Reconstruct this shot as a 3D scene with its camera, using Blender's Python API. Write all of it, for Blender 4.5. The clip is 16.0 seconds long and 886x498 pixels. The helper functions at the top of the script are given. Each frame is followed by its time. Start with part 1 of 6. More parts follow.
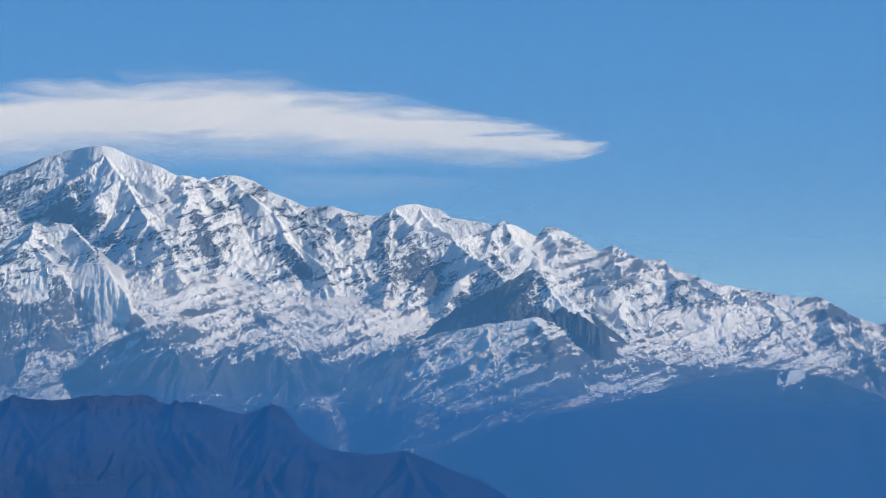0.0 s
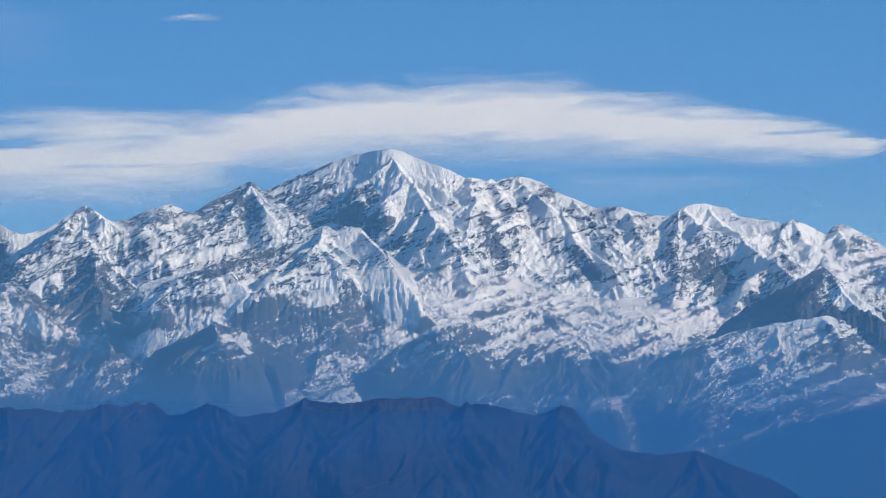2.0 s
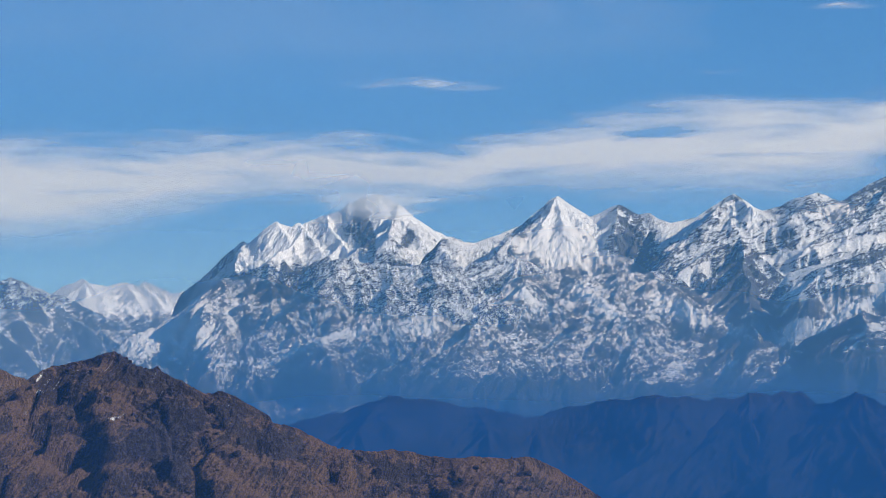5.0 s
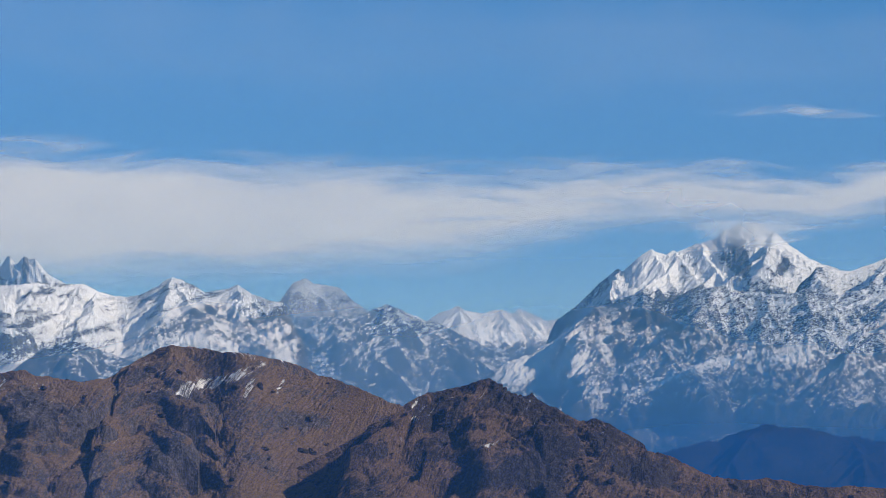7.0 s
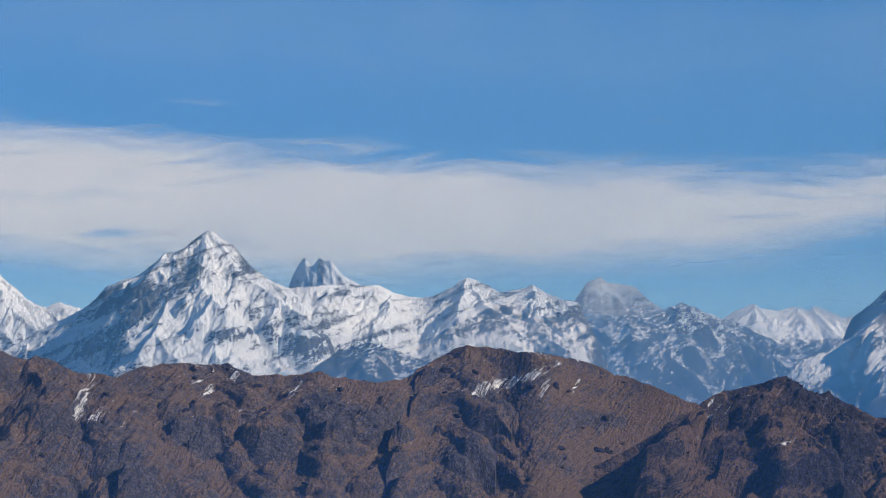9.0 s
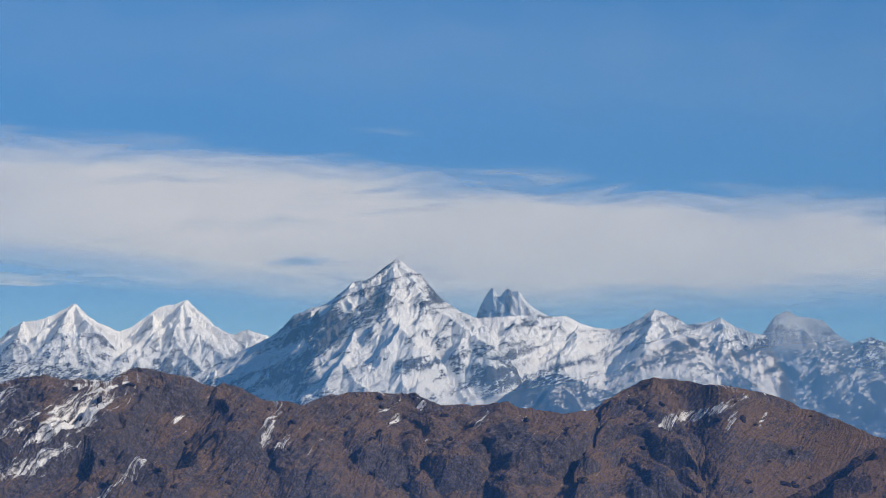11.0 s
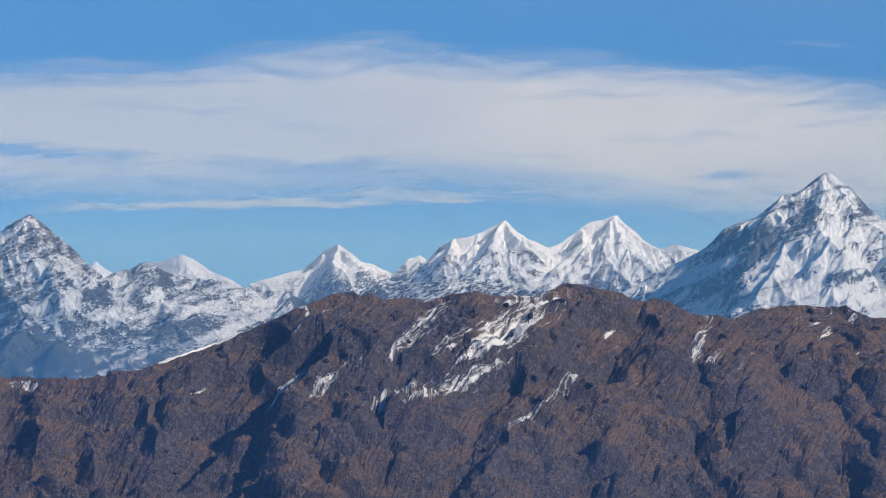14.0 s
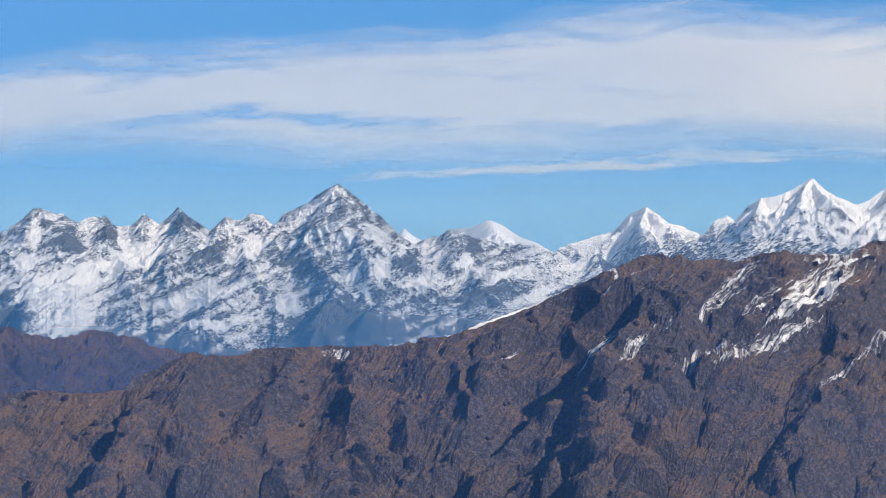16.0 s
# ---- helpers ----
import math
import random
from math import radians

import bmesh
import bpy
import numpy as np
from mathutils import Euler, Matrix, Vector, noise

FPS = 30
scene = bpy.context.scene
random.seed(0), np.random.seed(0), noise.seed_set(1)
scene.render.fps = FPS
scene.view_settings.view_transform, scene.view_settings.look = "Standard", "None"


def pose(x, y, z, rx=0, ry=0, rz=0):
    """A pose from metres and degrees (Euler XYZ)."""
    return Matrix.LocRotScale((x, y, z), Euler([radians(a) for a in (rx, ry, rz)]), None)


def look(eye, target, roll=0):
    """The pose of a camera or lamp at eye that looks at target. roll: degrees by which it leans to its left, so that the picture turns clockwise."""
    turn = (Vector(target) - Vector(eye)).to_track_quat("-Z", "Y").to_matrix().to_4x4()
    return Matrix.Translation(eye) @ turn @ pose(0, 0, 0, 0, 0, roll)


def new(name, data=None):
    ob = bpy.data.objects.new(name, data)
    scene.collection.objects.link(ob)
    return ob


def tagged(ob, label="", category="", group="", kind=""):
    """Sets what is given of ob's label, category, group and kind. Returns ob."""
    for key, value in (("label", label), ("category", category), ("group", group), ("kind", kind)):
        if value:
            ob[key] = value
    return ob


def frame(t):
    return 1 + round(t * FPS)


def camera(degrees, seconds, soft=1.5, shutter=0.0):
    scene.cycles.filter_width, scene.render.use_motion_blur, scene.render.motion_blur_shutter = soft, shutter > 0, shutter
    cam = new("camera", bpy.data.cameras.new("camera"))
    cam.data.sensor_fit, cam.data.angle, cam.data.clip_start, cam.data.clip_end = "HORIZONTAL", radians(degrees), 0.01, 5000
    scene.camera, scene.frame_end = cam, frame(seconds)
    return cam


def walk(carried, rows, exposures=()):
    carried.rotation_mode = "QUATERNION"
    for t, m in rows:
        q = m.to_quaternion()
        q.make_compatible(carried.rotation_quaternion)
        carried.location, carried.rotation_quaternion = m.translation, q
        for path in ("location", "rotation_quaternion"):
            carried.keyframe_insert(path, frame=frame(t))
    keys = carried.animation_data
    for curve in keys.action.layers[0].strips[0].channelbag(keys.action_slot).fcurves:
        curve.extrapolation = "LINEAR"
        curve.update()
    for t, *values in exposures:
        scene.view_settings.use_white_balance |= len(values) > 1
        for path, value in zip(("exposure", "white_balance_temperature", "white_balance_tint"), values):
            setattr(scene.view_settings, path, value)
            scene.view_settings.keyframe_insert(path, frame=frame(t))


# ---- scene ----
# A mountain panorama at one tenth of true size: the eye stands still and pans to the left.
# Azimuths (degrees) grow to the right of the first view, elevations are above the eye's level.
EYE = 370.0
VALLEY = 235.0
cam = camera(12.0, 16.0, soft=0.65)
ROWS = [
    (0, -0.000, 2.516, -0.046),
    (0.5, 0.883, 2.612, 0.078),
    (1, 2.197, 2.614, 0.020),
    (1.5, 3.114, 2.599, -0.069),
    (2, 3.926, 2.546, -0.504),
    (2.5, 5.390, 2.350, -0.231),
    (3, 6.586, 2.241, -0.104),
    (3.5, 7.714, 2.178, -0.179),
    (4, 9.621, 2.200, -0.691),
    (4.5, 11.044, 2.359, -0.329),
    (5, 12.728, 2.433, -0.061),
    (5.2, 13.822, 2.456, 0.071),
    (7.3, 18.356, 2.809, 0.201),
    (7.5, 18.876, 2.790, 0.144),
    (8, 20.717, 2.709, 0.343),
    (8.5, 21.596, 2.707, 0.100),
    (8.7, 21.604, 2.741, -0.038),
    (10.8, 24.391, 3.113, 0.608),
    (11, 24.387, 3.184, 0.646),
    (11.5, 25.269, 3.254, 0.499),
    (12, 26.408, 3.193, 0.222),
    (12.5, 27.417, 2.691, 0.334),
    (13, 28.599, 2.448, 0.307),
    (13.5, 29.884, 2.326, 0.220),
    (14, 30.211, 1.981, 0.231),
    (14.5, 31.363, 1.867, 0.229),
    (15, 32.077, 1.807, -0.078),
    (15.5, 33.248, 1.637, -0.739),
    (16, 34.398, 1.507, -0.933),
]
walk(cam, [(t, pose(0, 0, EYE, 0, 0, yaw) @ pose(0, 0, 0, 90 + pitch) @ pose(0, 0, 0, 0, 0, roll)) for t, yaw, pitch, roll in ROWS],
     exposures=[(0, 0.02), (4, 0.0), (7.5, -0.17), (11, -0.27), (12.5, -0.3), (14, -0.16), (16, 0.06)])

# ---- world and sun ----
SUN_AZ, SUN_EL = 98.0, 30.0
world = bpy.data.worlds.new("sky")
scene.world = world
world.use_nodes = True
wn, wl = world.node_tree.nodes, world.node_tree.links
wn.clear()
coord = wn.new("ShaderNodeTexCoord")
lift = wn.new("ShaderNodeMapping")
lift.inputs["Location"].default_value = (0, 0, 0.11)
sky = wn.new("ShaderNodeTexSky")
sky.sky_type, sky.sun_disc = "NISHITA", False
sky.sun_elevation, sky.sun_rotation = radians(SUN_EL), radians(SUN_AZ)
sky.altitude, sky.air_density, sky.dust_density, sky.ozone_density = 3700, 1.0, 0.3, 2.0
background = wn.new("ShaderNodeBackground")
background.inputs["Strength"].default_value = 0.124
wout = wn.new("ShaderNodeOutputWorld")
wl.new(coord.outputs["Generated"], lift.inputs["Vector"])
wl.new(lift.outputs[0], sky.inputs["Vector"])
deep = wn.new("ShaderNodeMix")
deep.data_type, deep.blend_type = "RGBA", "MULTIPLY"
deep.inputs[0].default_value, deep.inputs[7].default_value = 1.0, (0.47, 0.915, 1.14, 1)
wl.new(sky.outputs[0], deep.inputs[6])
wl.new(deep.outputs[2], background.inputs["Color"])
wl.new(background.outputs[0], wout.inputs["Surface"])

sun_data = bpy.data.lights.new("sun", "SUN")
sun_data.energy, sun_data.angle, sun_data.color = 5.5, radians(0.5), (1.0, 0.875, 0.715)
sun = new("sun", sun_data)
sa, se = radians(SUN_AZ), radians(SUN_EL)
sun.matrix_world = look((0, 0, 2000), (-math.sin(sa) * math.cos(se), -math.cos(sa) * math.cos(se), 2000 - math.sin(se)))


# ---- noise ----
def perlin(x, y, seed):
    """Gradient noise of two arrays, about -0.7 to 0.7."""
    rng = np.random.RandomState(seed)
    perm = rng.permutation(512)
    ang = rng.uniform(0, 2 * np.pi, 512)
    gx, gy = np.cos(ang), np.sin(ang)
    xi, yi = np.floor(x).astype(np.int64), np.floor(y).astype(np.int64)
    xf, yf = x - xi, y - yi
    u, v = xf * xf * xf * (xf * (xf * 6 - 15) + 10), yf * yf * yf * (yf * (yf * 6 - 15) + 10)

    def corner(dx, dy):
        k = perm[(perm[(xi + dx) & 511] + yi + dy) & 511]
        return gx[k] * (xf - dx) + gy[k] * (yf - dy)

    a, b = corner(0, 0), corner(0, 1)
    a = a + u * (corner(1, 0) - a)
    b = b + u * (corner(1, 1) - b)
    return a + v * (b - a)


def fbm(x, y, octaves, seed, gain=0.5):
    total, amp = 0, 1.0
    for k in range(octaves):
        total = total + amp * perlin(x, y, seed + k)
        x, y, amp = x * 2.03 + 7.1, y * 2.03 + 3.7, amp * gain
    return total


def ridged(x, y, octaves, seed, gain=0.5):
    """Ridged noise with sharp crests, about 0 to 1."""
    total, amp, weight, norm = 0, 1.0, 1.0, 0
    for k in range(octaves):
        n = (1 - np.minimum(1, np.abs(perlin(x, y, seed + k)) * 1.7)) ** 1.4
        n = n * weight
        weight = np.clip(n * 1.6, 0.15, 1)
        total, norm = total + amp * n, norm + amp
        x, y, amp = x * 2.07 + 5.3, y * 2.07 + 1.9, amp * gain
    return total / norm


# ---- materials ----
def graph(name):
    mat = bpy.data.materials.new(name)
    mat.use_nodes = True
    nt = mat.node_tree
    nt.nodes.clear()
    return mat, nt


def node(nt, kind, **sets):
    n = nt.nodes.new(kind)
    for key, value in sets.items():
        if key in n.inputs:
            n.inputs[key].default_value = value
    return n


def math_node(nt, op, a, b=None, clamp=False):
    n = nt.nodes.new("ShaderNodeMath")
    n.operation, n.use_clamp = op, clamp
    for i, v in enumerate((a, b)):
        if v is None:
            continue
        if isinstance(v, (int, float)):
            n.inputs[i].default_value = v
        else:
            nt.links.new(v, n.inputs[i])
    return n.outputs[0]


def noise_node(nt, vector, scale, detail=4.0, rough=0.55, distortion=0.0):
    n = nt.nodes.new("ShaderNodeTexNoise")
    n.inputs["Scale"].default_value, n.inputs["Detail"].default_value = scale, detail
    n.inputs["Roughness"].default_value, n.inputs["Distortion"].default_value = rough, distortion
    nt.links.new(vector, n.inputs["Vector"])
    return n.outputs["Fac"]


def mix_colour(nt, fac, a, b):
    n = nt.nodes.new("ShaderNodeMix")
    n.data_type = "RGBA"
    for i, v in ((0, fac), (6, a), (7, b)):
        if isinstance(v, (int, float)):
            n.inputs[i].default_value = v
        elif isinstance(v, tuple):
            n.inputs[i].default_value = (*v, 1)
        else:
            nt.links.new(v, n.inputs[i])
    return n.outputs[2]


def step_node(nt, value, low, high):
    n = nt.nodes.new("ShaderNodeMapRange")
    n.interpolation_type = "SMOOTHSTEP"
    nt.links.new(value, n.inputs["Value"])
    n.inputs["From Min"].default_value, n.inputs["From Max"].default_value = low, high
    return n.outputs[0]


def mountain_material(name, rock, rock_dark, grass, grain, grass_amount=0.5, bump=1.0, beds=(0.4, 0.4, 1.7), soft=0.22, ragged=1.0, base=0.0, raked=0.0):
    """Rock, dry grass and snow; the ground's own attribute says where the snow lies. ragged: how much beds and stones break it up.
    raked: how much the runnels that slant down the slope show in it."""
    mat, nt = graph(name)
    geo = nt.nodes.new("ShaderNodeNewGeometry")
    place = geo.outputs["Position"]
    tilt = nt.nodes.new("ShaderNodeMapping")
    tilt.vector_type = "TEXTURE"
    tilt.inputs["Rotation"].default_value = (0.2, -0.42, 0.0)
    tilt.inputs["Scale"].default_value = tuple(1 / b for b in beds)
    nt.links.new(place, tilt.inputs["Vector"])
    strata = noise_node(nt, tilt.outputs[0], grain * 1.1, 5, 0.64, 0.5)
    wide = noise_node(nt, place, grain * 0.04, 3, 0.55)
    broad = noise_node(nt, place, grain * 0.14, 4, 0.55)
    fine = noise_node(nt, place, grain * 2.2, 5, 0.7)
    flat = nt.nodes.new("ShaderNodeSeparateXYZ")
    nt.links.new(geo.outputs["Normal"], flat.inputs[0])
    # rock and grass
    stone = mix_colour(nt, step_node(nt, strata, 0.35, 0.65), rock_dark, rock)
    if raked:
        stone = mix_colour(nt, step_node(nt, fine, 0.4, 0.62), rock_dark, stone)
        given = nt.nodes.new("ShaderNodeAttribute")
        given.attribute_name = "rake"
        runnels = nt.nodes.new("ShaderNodeMapping")
        runnels.inputs["Scale"].default_value = (0.075, 1.0, 1.0)
        nt.links.new(given.outputs["Vector"], runnels.inputs["Vector"])
        lines = noise_node(nt, runnels.outputs[0], 1.3, 5, 0.7, 0.15)
        slanting = math_node(nt, "MULTIPLY", math_node(nt, "SUBTRACT", lines, 0.5), raked)
    turf = math_node(nt, "ADD", flat.outputs["Z"], math_node(nt, "MULTIPLY", math_node(nt, "SUBTRACT", broad, 0.5), 2.0))
    turf = math_node(nt, "ADD", turf, math_node(nt, "MULTIPLY", math_node(nt, "SUBTRACT", fine, 0.5), 0.7))
    turf = math_node(nt, "ADD", turf, math_node(nt, "MULTIPLY", math_node(nt, "SUBTRACT", wide, 0.5), 1.4))
    if raked:
        turf = math_node(nt, "ADD", turf, math_node(nt, "MULTIPLY", slanting, 0.9))
    bare = nt.nodes.new("ShaderNodeAttribute")
    bare.attribute_name = "bare"
    turf = math_node(nt, "SUBTRACT", turf, math_node(nt, "MULTIPLY", bare.outputs["Fac"], 1.3))
    turf = step_node(nt, turf, 0.95 - grass_amount, 1.45 - grass_amount)
    tint = mix_colour(nt, step_node(nt, fine, 0.35, 0.7), tuple(0.55 * c for c in grass), grass)
    soil = mix_colour(nt, turf, stone, tint)
    # snow, as it lies on the ground, broken up by rock beds and stones
    knots = nt.nodes.new("ShaderNodeMapping")
    knots.vector_type = "TEXTURE"
    knots.inputs["Rotation"].default_value = (0.2, -0.5, 0.3)
    knots.inputs["Scale"].default_value = (1.7, 1.7, 0.8)
    nt.links.new(place, knots.inputs["Vector"])
    middle = noise_node(nt, knots.outputs[0], grain * 0.3, 7, 0.62, 0.8)
    patch = math_node(nt, "MULTIPLY", math_node(nt, "SUBTRACT", strata, 0.5), 5.4 * ragged)
    patch = math_node(nt, "ADD", patch, math_node(nt, "MULTIPLY", math_node(nt, "SUBTRACT", middle, 0.5), 2.8 * ragged))
    patch = math_node(nt, "ADD", patch, math_node(nt, "MULTIPLY", math_node(nt, "SUBTRACT", broad, 0.5), 1.5))
    patch = math_node(nt, "ADD", patch, math_node(nt, "MULTIPLY", math_node(nt, "SUBTRACT", fine, 0.5), 3.4 * ragged))
    patch = math_node(nt, "ADD", patch, math_node(nt, "MULTIPLY", math_node(nt, "SUBTRACT", wide, 0.5), 1.6))
    if raked:
        patch = math_node(nt, "ADD", math_node(nt, "MULTIPLY", patch, 0.3), math_node(nt, "MULTIPLY", slanting, 2.4))
    lie = nt.nodes.new("ShaderNodeAttribute")
    lie.attribute_name = "lie"
    level = math_node(nt, "ADD", patch, math_node(nt, "ADD", lie.outputs["Fac"], base))
    snow = step_node(nt, level, -soft, 1.3 * soft)
    colour = mix_colour(nt, snow, soil, (0.89, 0.87, 0.83))
    relief = math_node(nt, "ADD", math_node(nt, "MULTIPLY", strata, 0.6), math_node(nt, "MULTIPLY", fine, 0.5))
    if raked:
        relief = math_node(nt, "ADD", relief, math_node(nt, "MULTIPLY", lines, 0.9))
    relief = math_node(nt, "MULTIPLY", relief, math_node(nt, "SUBTRACT", 1.0, math_node(nt, "MULTIPLY", snow, 0.45)))
    bumped = node(nt, "ShaderNodeBump", Strength=0.9 * bump, Distance=1.6 / grain)
    nt.links.new(relief, bumped.inputs["Height"])
    shader = node(nt, "ShaderNodeBsdfPrincipled", Roughness=0.9)
    shader.inputs["Specular IOR Level"].default_value = 0.15
    nt.links.new(colour, shader.inputs["Base Color"])
    nt.links.new(bumped.outputs[0], shader.inputs["Normal"])
    out = nt.nodes.new("ShaderNodeOutputMaterial")
    nt.links.new(shader.outputs[0], out.inputs["Surface"])
    return mat


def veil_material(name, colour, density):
    """A tinted sheet standing in for haze or cloud: light from above scatters in it, the rest passes. density: an
    attribute or a number.
    """
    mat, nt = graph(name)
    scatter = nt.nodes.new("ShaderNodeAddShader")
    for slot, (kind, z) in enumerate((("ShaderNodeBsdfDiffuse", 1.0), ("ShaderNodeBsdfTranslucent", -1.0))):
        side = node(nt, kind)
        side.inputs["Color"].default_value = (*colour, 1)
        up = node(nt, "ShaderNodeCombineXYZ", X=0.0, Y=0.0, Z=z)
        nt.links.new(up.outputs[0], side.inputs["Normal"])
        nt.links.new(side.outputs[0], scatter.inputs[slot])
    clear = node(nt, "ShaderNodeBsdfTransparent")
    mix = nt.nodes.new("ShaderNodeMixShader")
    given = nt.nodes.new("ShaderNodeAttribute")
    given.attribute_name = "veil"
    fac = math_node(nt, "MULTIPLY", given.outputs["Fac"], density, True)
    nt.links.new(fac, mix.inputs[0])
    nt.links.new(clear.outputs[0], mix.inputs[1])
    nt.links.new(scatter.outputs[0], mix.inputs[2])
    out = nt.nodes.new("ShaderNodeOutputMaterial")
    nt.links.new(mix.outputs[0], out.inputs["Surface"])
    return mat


# ---- meshes ----
def grid_mesh(name, x, y, z, mat, density=None, veil=True):
    """A sheet from three arrays of rows and columns."""
    n, m = x.shape
    mesh = bpy.data.meshes.new(name)
    ids = np.arange(n * m).reshape(n, m)
    quads = np.stack([ids[:-1, :-1], ids[:-1, 1:], ids[1:, 1:], ids[1:, :-1]], -1).reshape(-1, 4)
    if density is not None:
        thick = density.reshape(-1)[quads]
        quads = quads[thick.max(1) > 0.002 if veil else thick.min(1) > 0.5]
    used = np.unique(quads)
    again = np.zeros(n * m, dtype=np.int64)
    again[used] = np.arange(len(used))
    quads = again[quads]
    mesh.vertices.add(len(used))
    mesh.vertices.foreach_set("co", np.stack([x, y, z], -1).reshape(-1, 3)[used].astype(np.float32).ravel())
    mesh.loops.add(len(quads) * 4)
    mesh.loops.foreach_set("vertex_index", quads.astype(np.int32).ravel())
    mesh.polygons.add(len(quads))
    mesh.polygons.foreach_set("loop_start", np.arange(0, len(quads) * 4, 4, dtype=np.int32))
    mesh.update(calc_edges=True)
    mesh.polygons.foreach_set("use_smooth", np.full(len(quads), density is not None))
    if density is not None and veil:
        mesh.attributes.new("veil", "FLOAT", "POINT").data.foreach_set("value", density.ravel()[used].astype(np.float32))
    mesh.materials.append(mat)
    return mesh


def spread_out(a):
    """The mean of each cell with its neighbours."""
    p = np.pad(a, 1, mode="edge")
    p = (p[:-2] + 2 * p[1:-1] + p[2:]) / 4
    return (p[:, :-2] + 2 * p[:, 1:-1] + p[:, 2:]) / 4


def erode(z, cx, dr, seed, rounds=3, force=0.35, talus=1.15, steps=45, share=6):
    """Rain running down a slope, given by rows with the spacings dr and columns with the spacing cx: it cuts gullies and lays fans; too steep ground slumps."""
    rng = np.random.RandomState(seed)
    n, m = z.shape
    z = z.copy()
    for _ in range(rounds):
        count = n * m // share
        pr, pc = rng.uniform(1, n - 2, count), rng.uniform(1, m - 2, count)
        vr, vc = np.zeros(count), np.zeros(count)
        water, load, speed = np.ones(count), np.zeros(count), np.ones(count)
        for _ in range(steps):
            i, j = pr.astype(np.int64), pc.astype(np.int64)
            fr, fc = pr - i, pc - j
            k = i * m + j
            flat = z.ravel()
            a, b, c, e = flat[k], flat[k + 1], flat[k + m], flat[k + m + 1]
            h = (a * (1 - fc) + b * fc) * (1 - fr) + (c * (1 - fc) + e * fc) * fr
            gap = dr[i]
            gc = ((b - a) * (1 - fr) + (e - c) * fr) / cx
            g = ((c - a) * (1 - fc) + (e - b) * fc) / gap
            vr, vc = vr * 0.35 - g * 0.65, vc * 0.35 - gc * 0.65
            size = np.sqrt(vr * vr + vc * vc) + 1e-6
            vr, vc = vr / size, vc / size
            pr = np.clip(pr + vr * cx * 1.1 / gap, 0.5, n - 2.5)
            pc = np.clip(pc + vc * 1.1, 0.5, m - 2.5)
            i2, j2 = pr.astype(np.int64), pc.astype(np.int64)
            fr2, fc2 = pr - i2, pc - j2
            k2 = i2 * m + j2
            h2 = (flat[k2] * (1 - fc2) + flat[k2 + 1] * fc2) * (1 - fr2) + (flat[k2 + m] * (1 - fc2) + flat[k2 + m + 1] * fc2) * fr2
            drop = h - h2
            room = np.maximum(drop, 0.02 * cx) * speed * water * 1.6
            cut = np.where(drop < 0, -np.minimum(load, -drop), np.where(load > room, -(load - room) * 0.3, np.minimum((room - load) * force, np.maximum(drop, 0) * 0.6)))
            load = load + cut
            share_of = [(k, (1 - fr) * (1 - fc)), (k + 1, (1 - fr) * fc), (k + m, fr * (1 - fc)), (k + m + 1, fr * fc)]
            delta = sum(np.bincount(q, cut * w, n * m) for q, w in share_of).reshape(n, m)
            delta = np.clip(spread_out(delta), -0.35 * cx, 0.35 * cx)
            delta[-3:] *= np.array([0.6, 0.3, 0.0])[:, None]
            z = z - delta
            speed = np.sqrt(np.clip(speed * speed + drop * 1.2 / cx, 0.05, 9))
            water = water * 0.975
    for _ in range(12):
        s = np.diff(z, axis=1)
        over = np.sign(s) * np.maximum(0, np.abs(s) - talus * cx) * 0.25
        z[:, :-1] += over
        z[:, 1:] -= over
    return z


GRIDS = {}


def smooth_line(a, n):
    """A running mean over about 2 n cells, twice."""
    n = max(1, n)
    for _ in range(2):
        a = np.convolve(np.pad(a, n, mode="edge"), np.ones(2 * n + 1) / (2 * n + 1), "valid")
    return a


def path_of(points, az, el_base, d, r, proud):
    """A line of (azimuth, elevation) on a face, brought forward by proud metres: (across, run, height) for each point."""
    out = []
    for k, (a, e) in enumerate(points):
        c = int(np.clip(np.searchsorted(az, a), 0, len(az) - 1))
        run = float(np.interp(-e, np.maximum.accumulate(-el_base[::-1, c]), d[::-1]))
        p = proud * (min(1.0, run / (1.5 * abs(proud) + 1)) if k == 0 else 1.0) * (0.6 if k == len(points) - 1 else 1.0)
        run = max(0.0, run + p)
        out.append((radians(a) * r, run, EYE + (r - run) * math.tan(radians(e))))
    return out


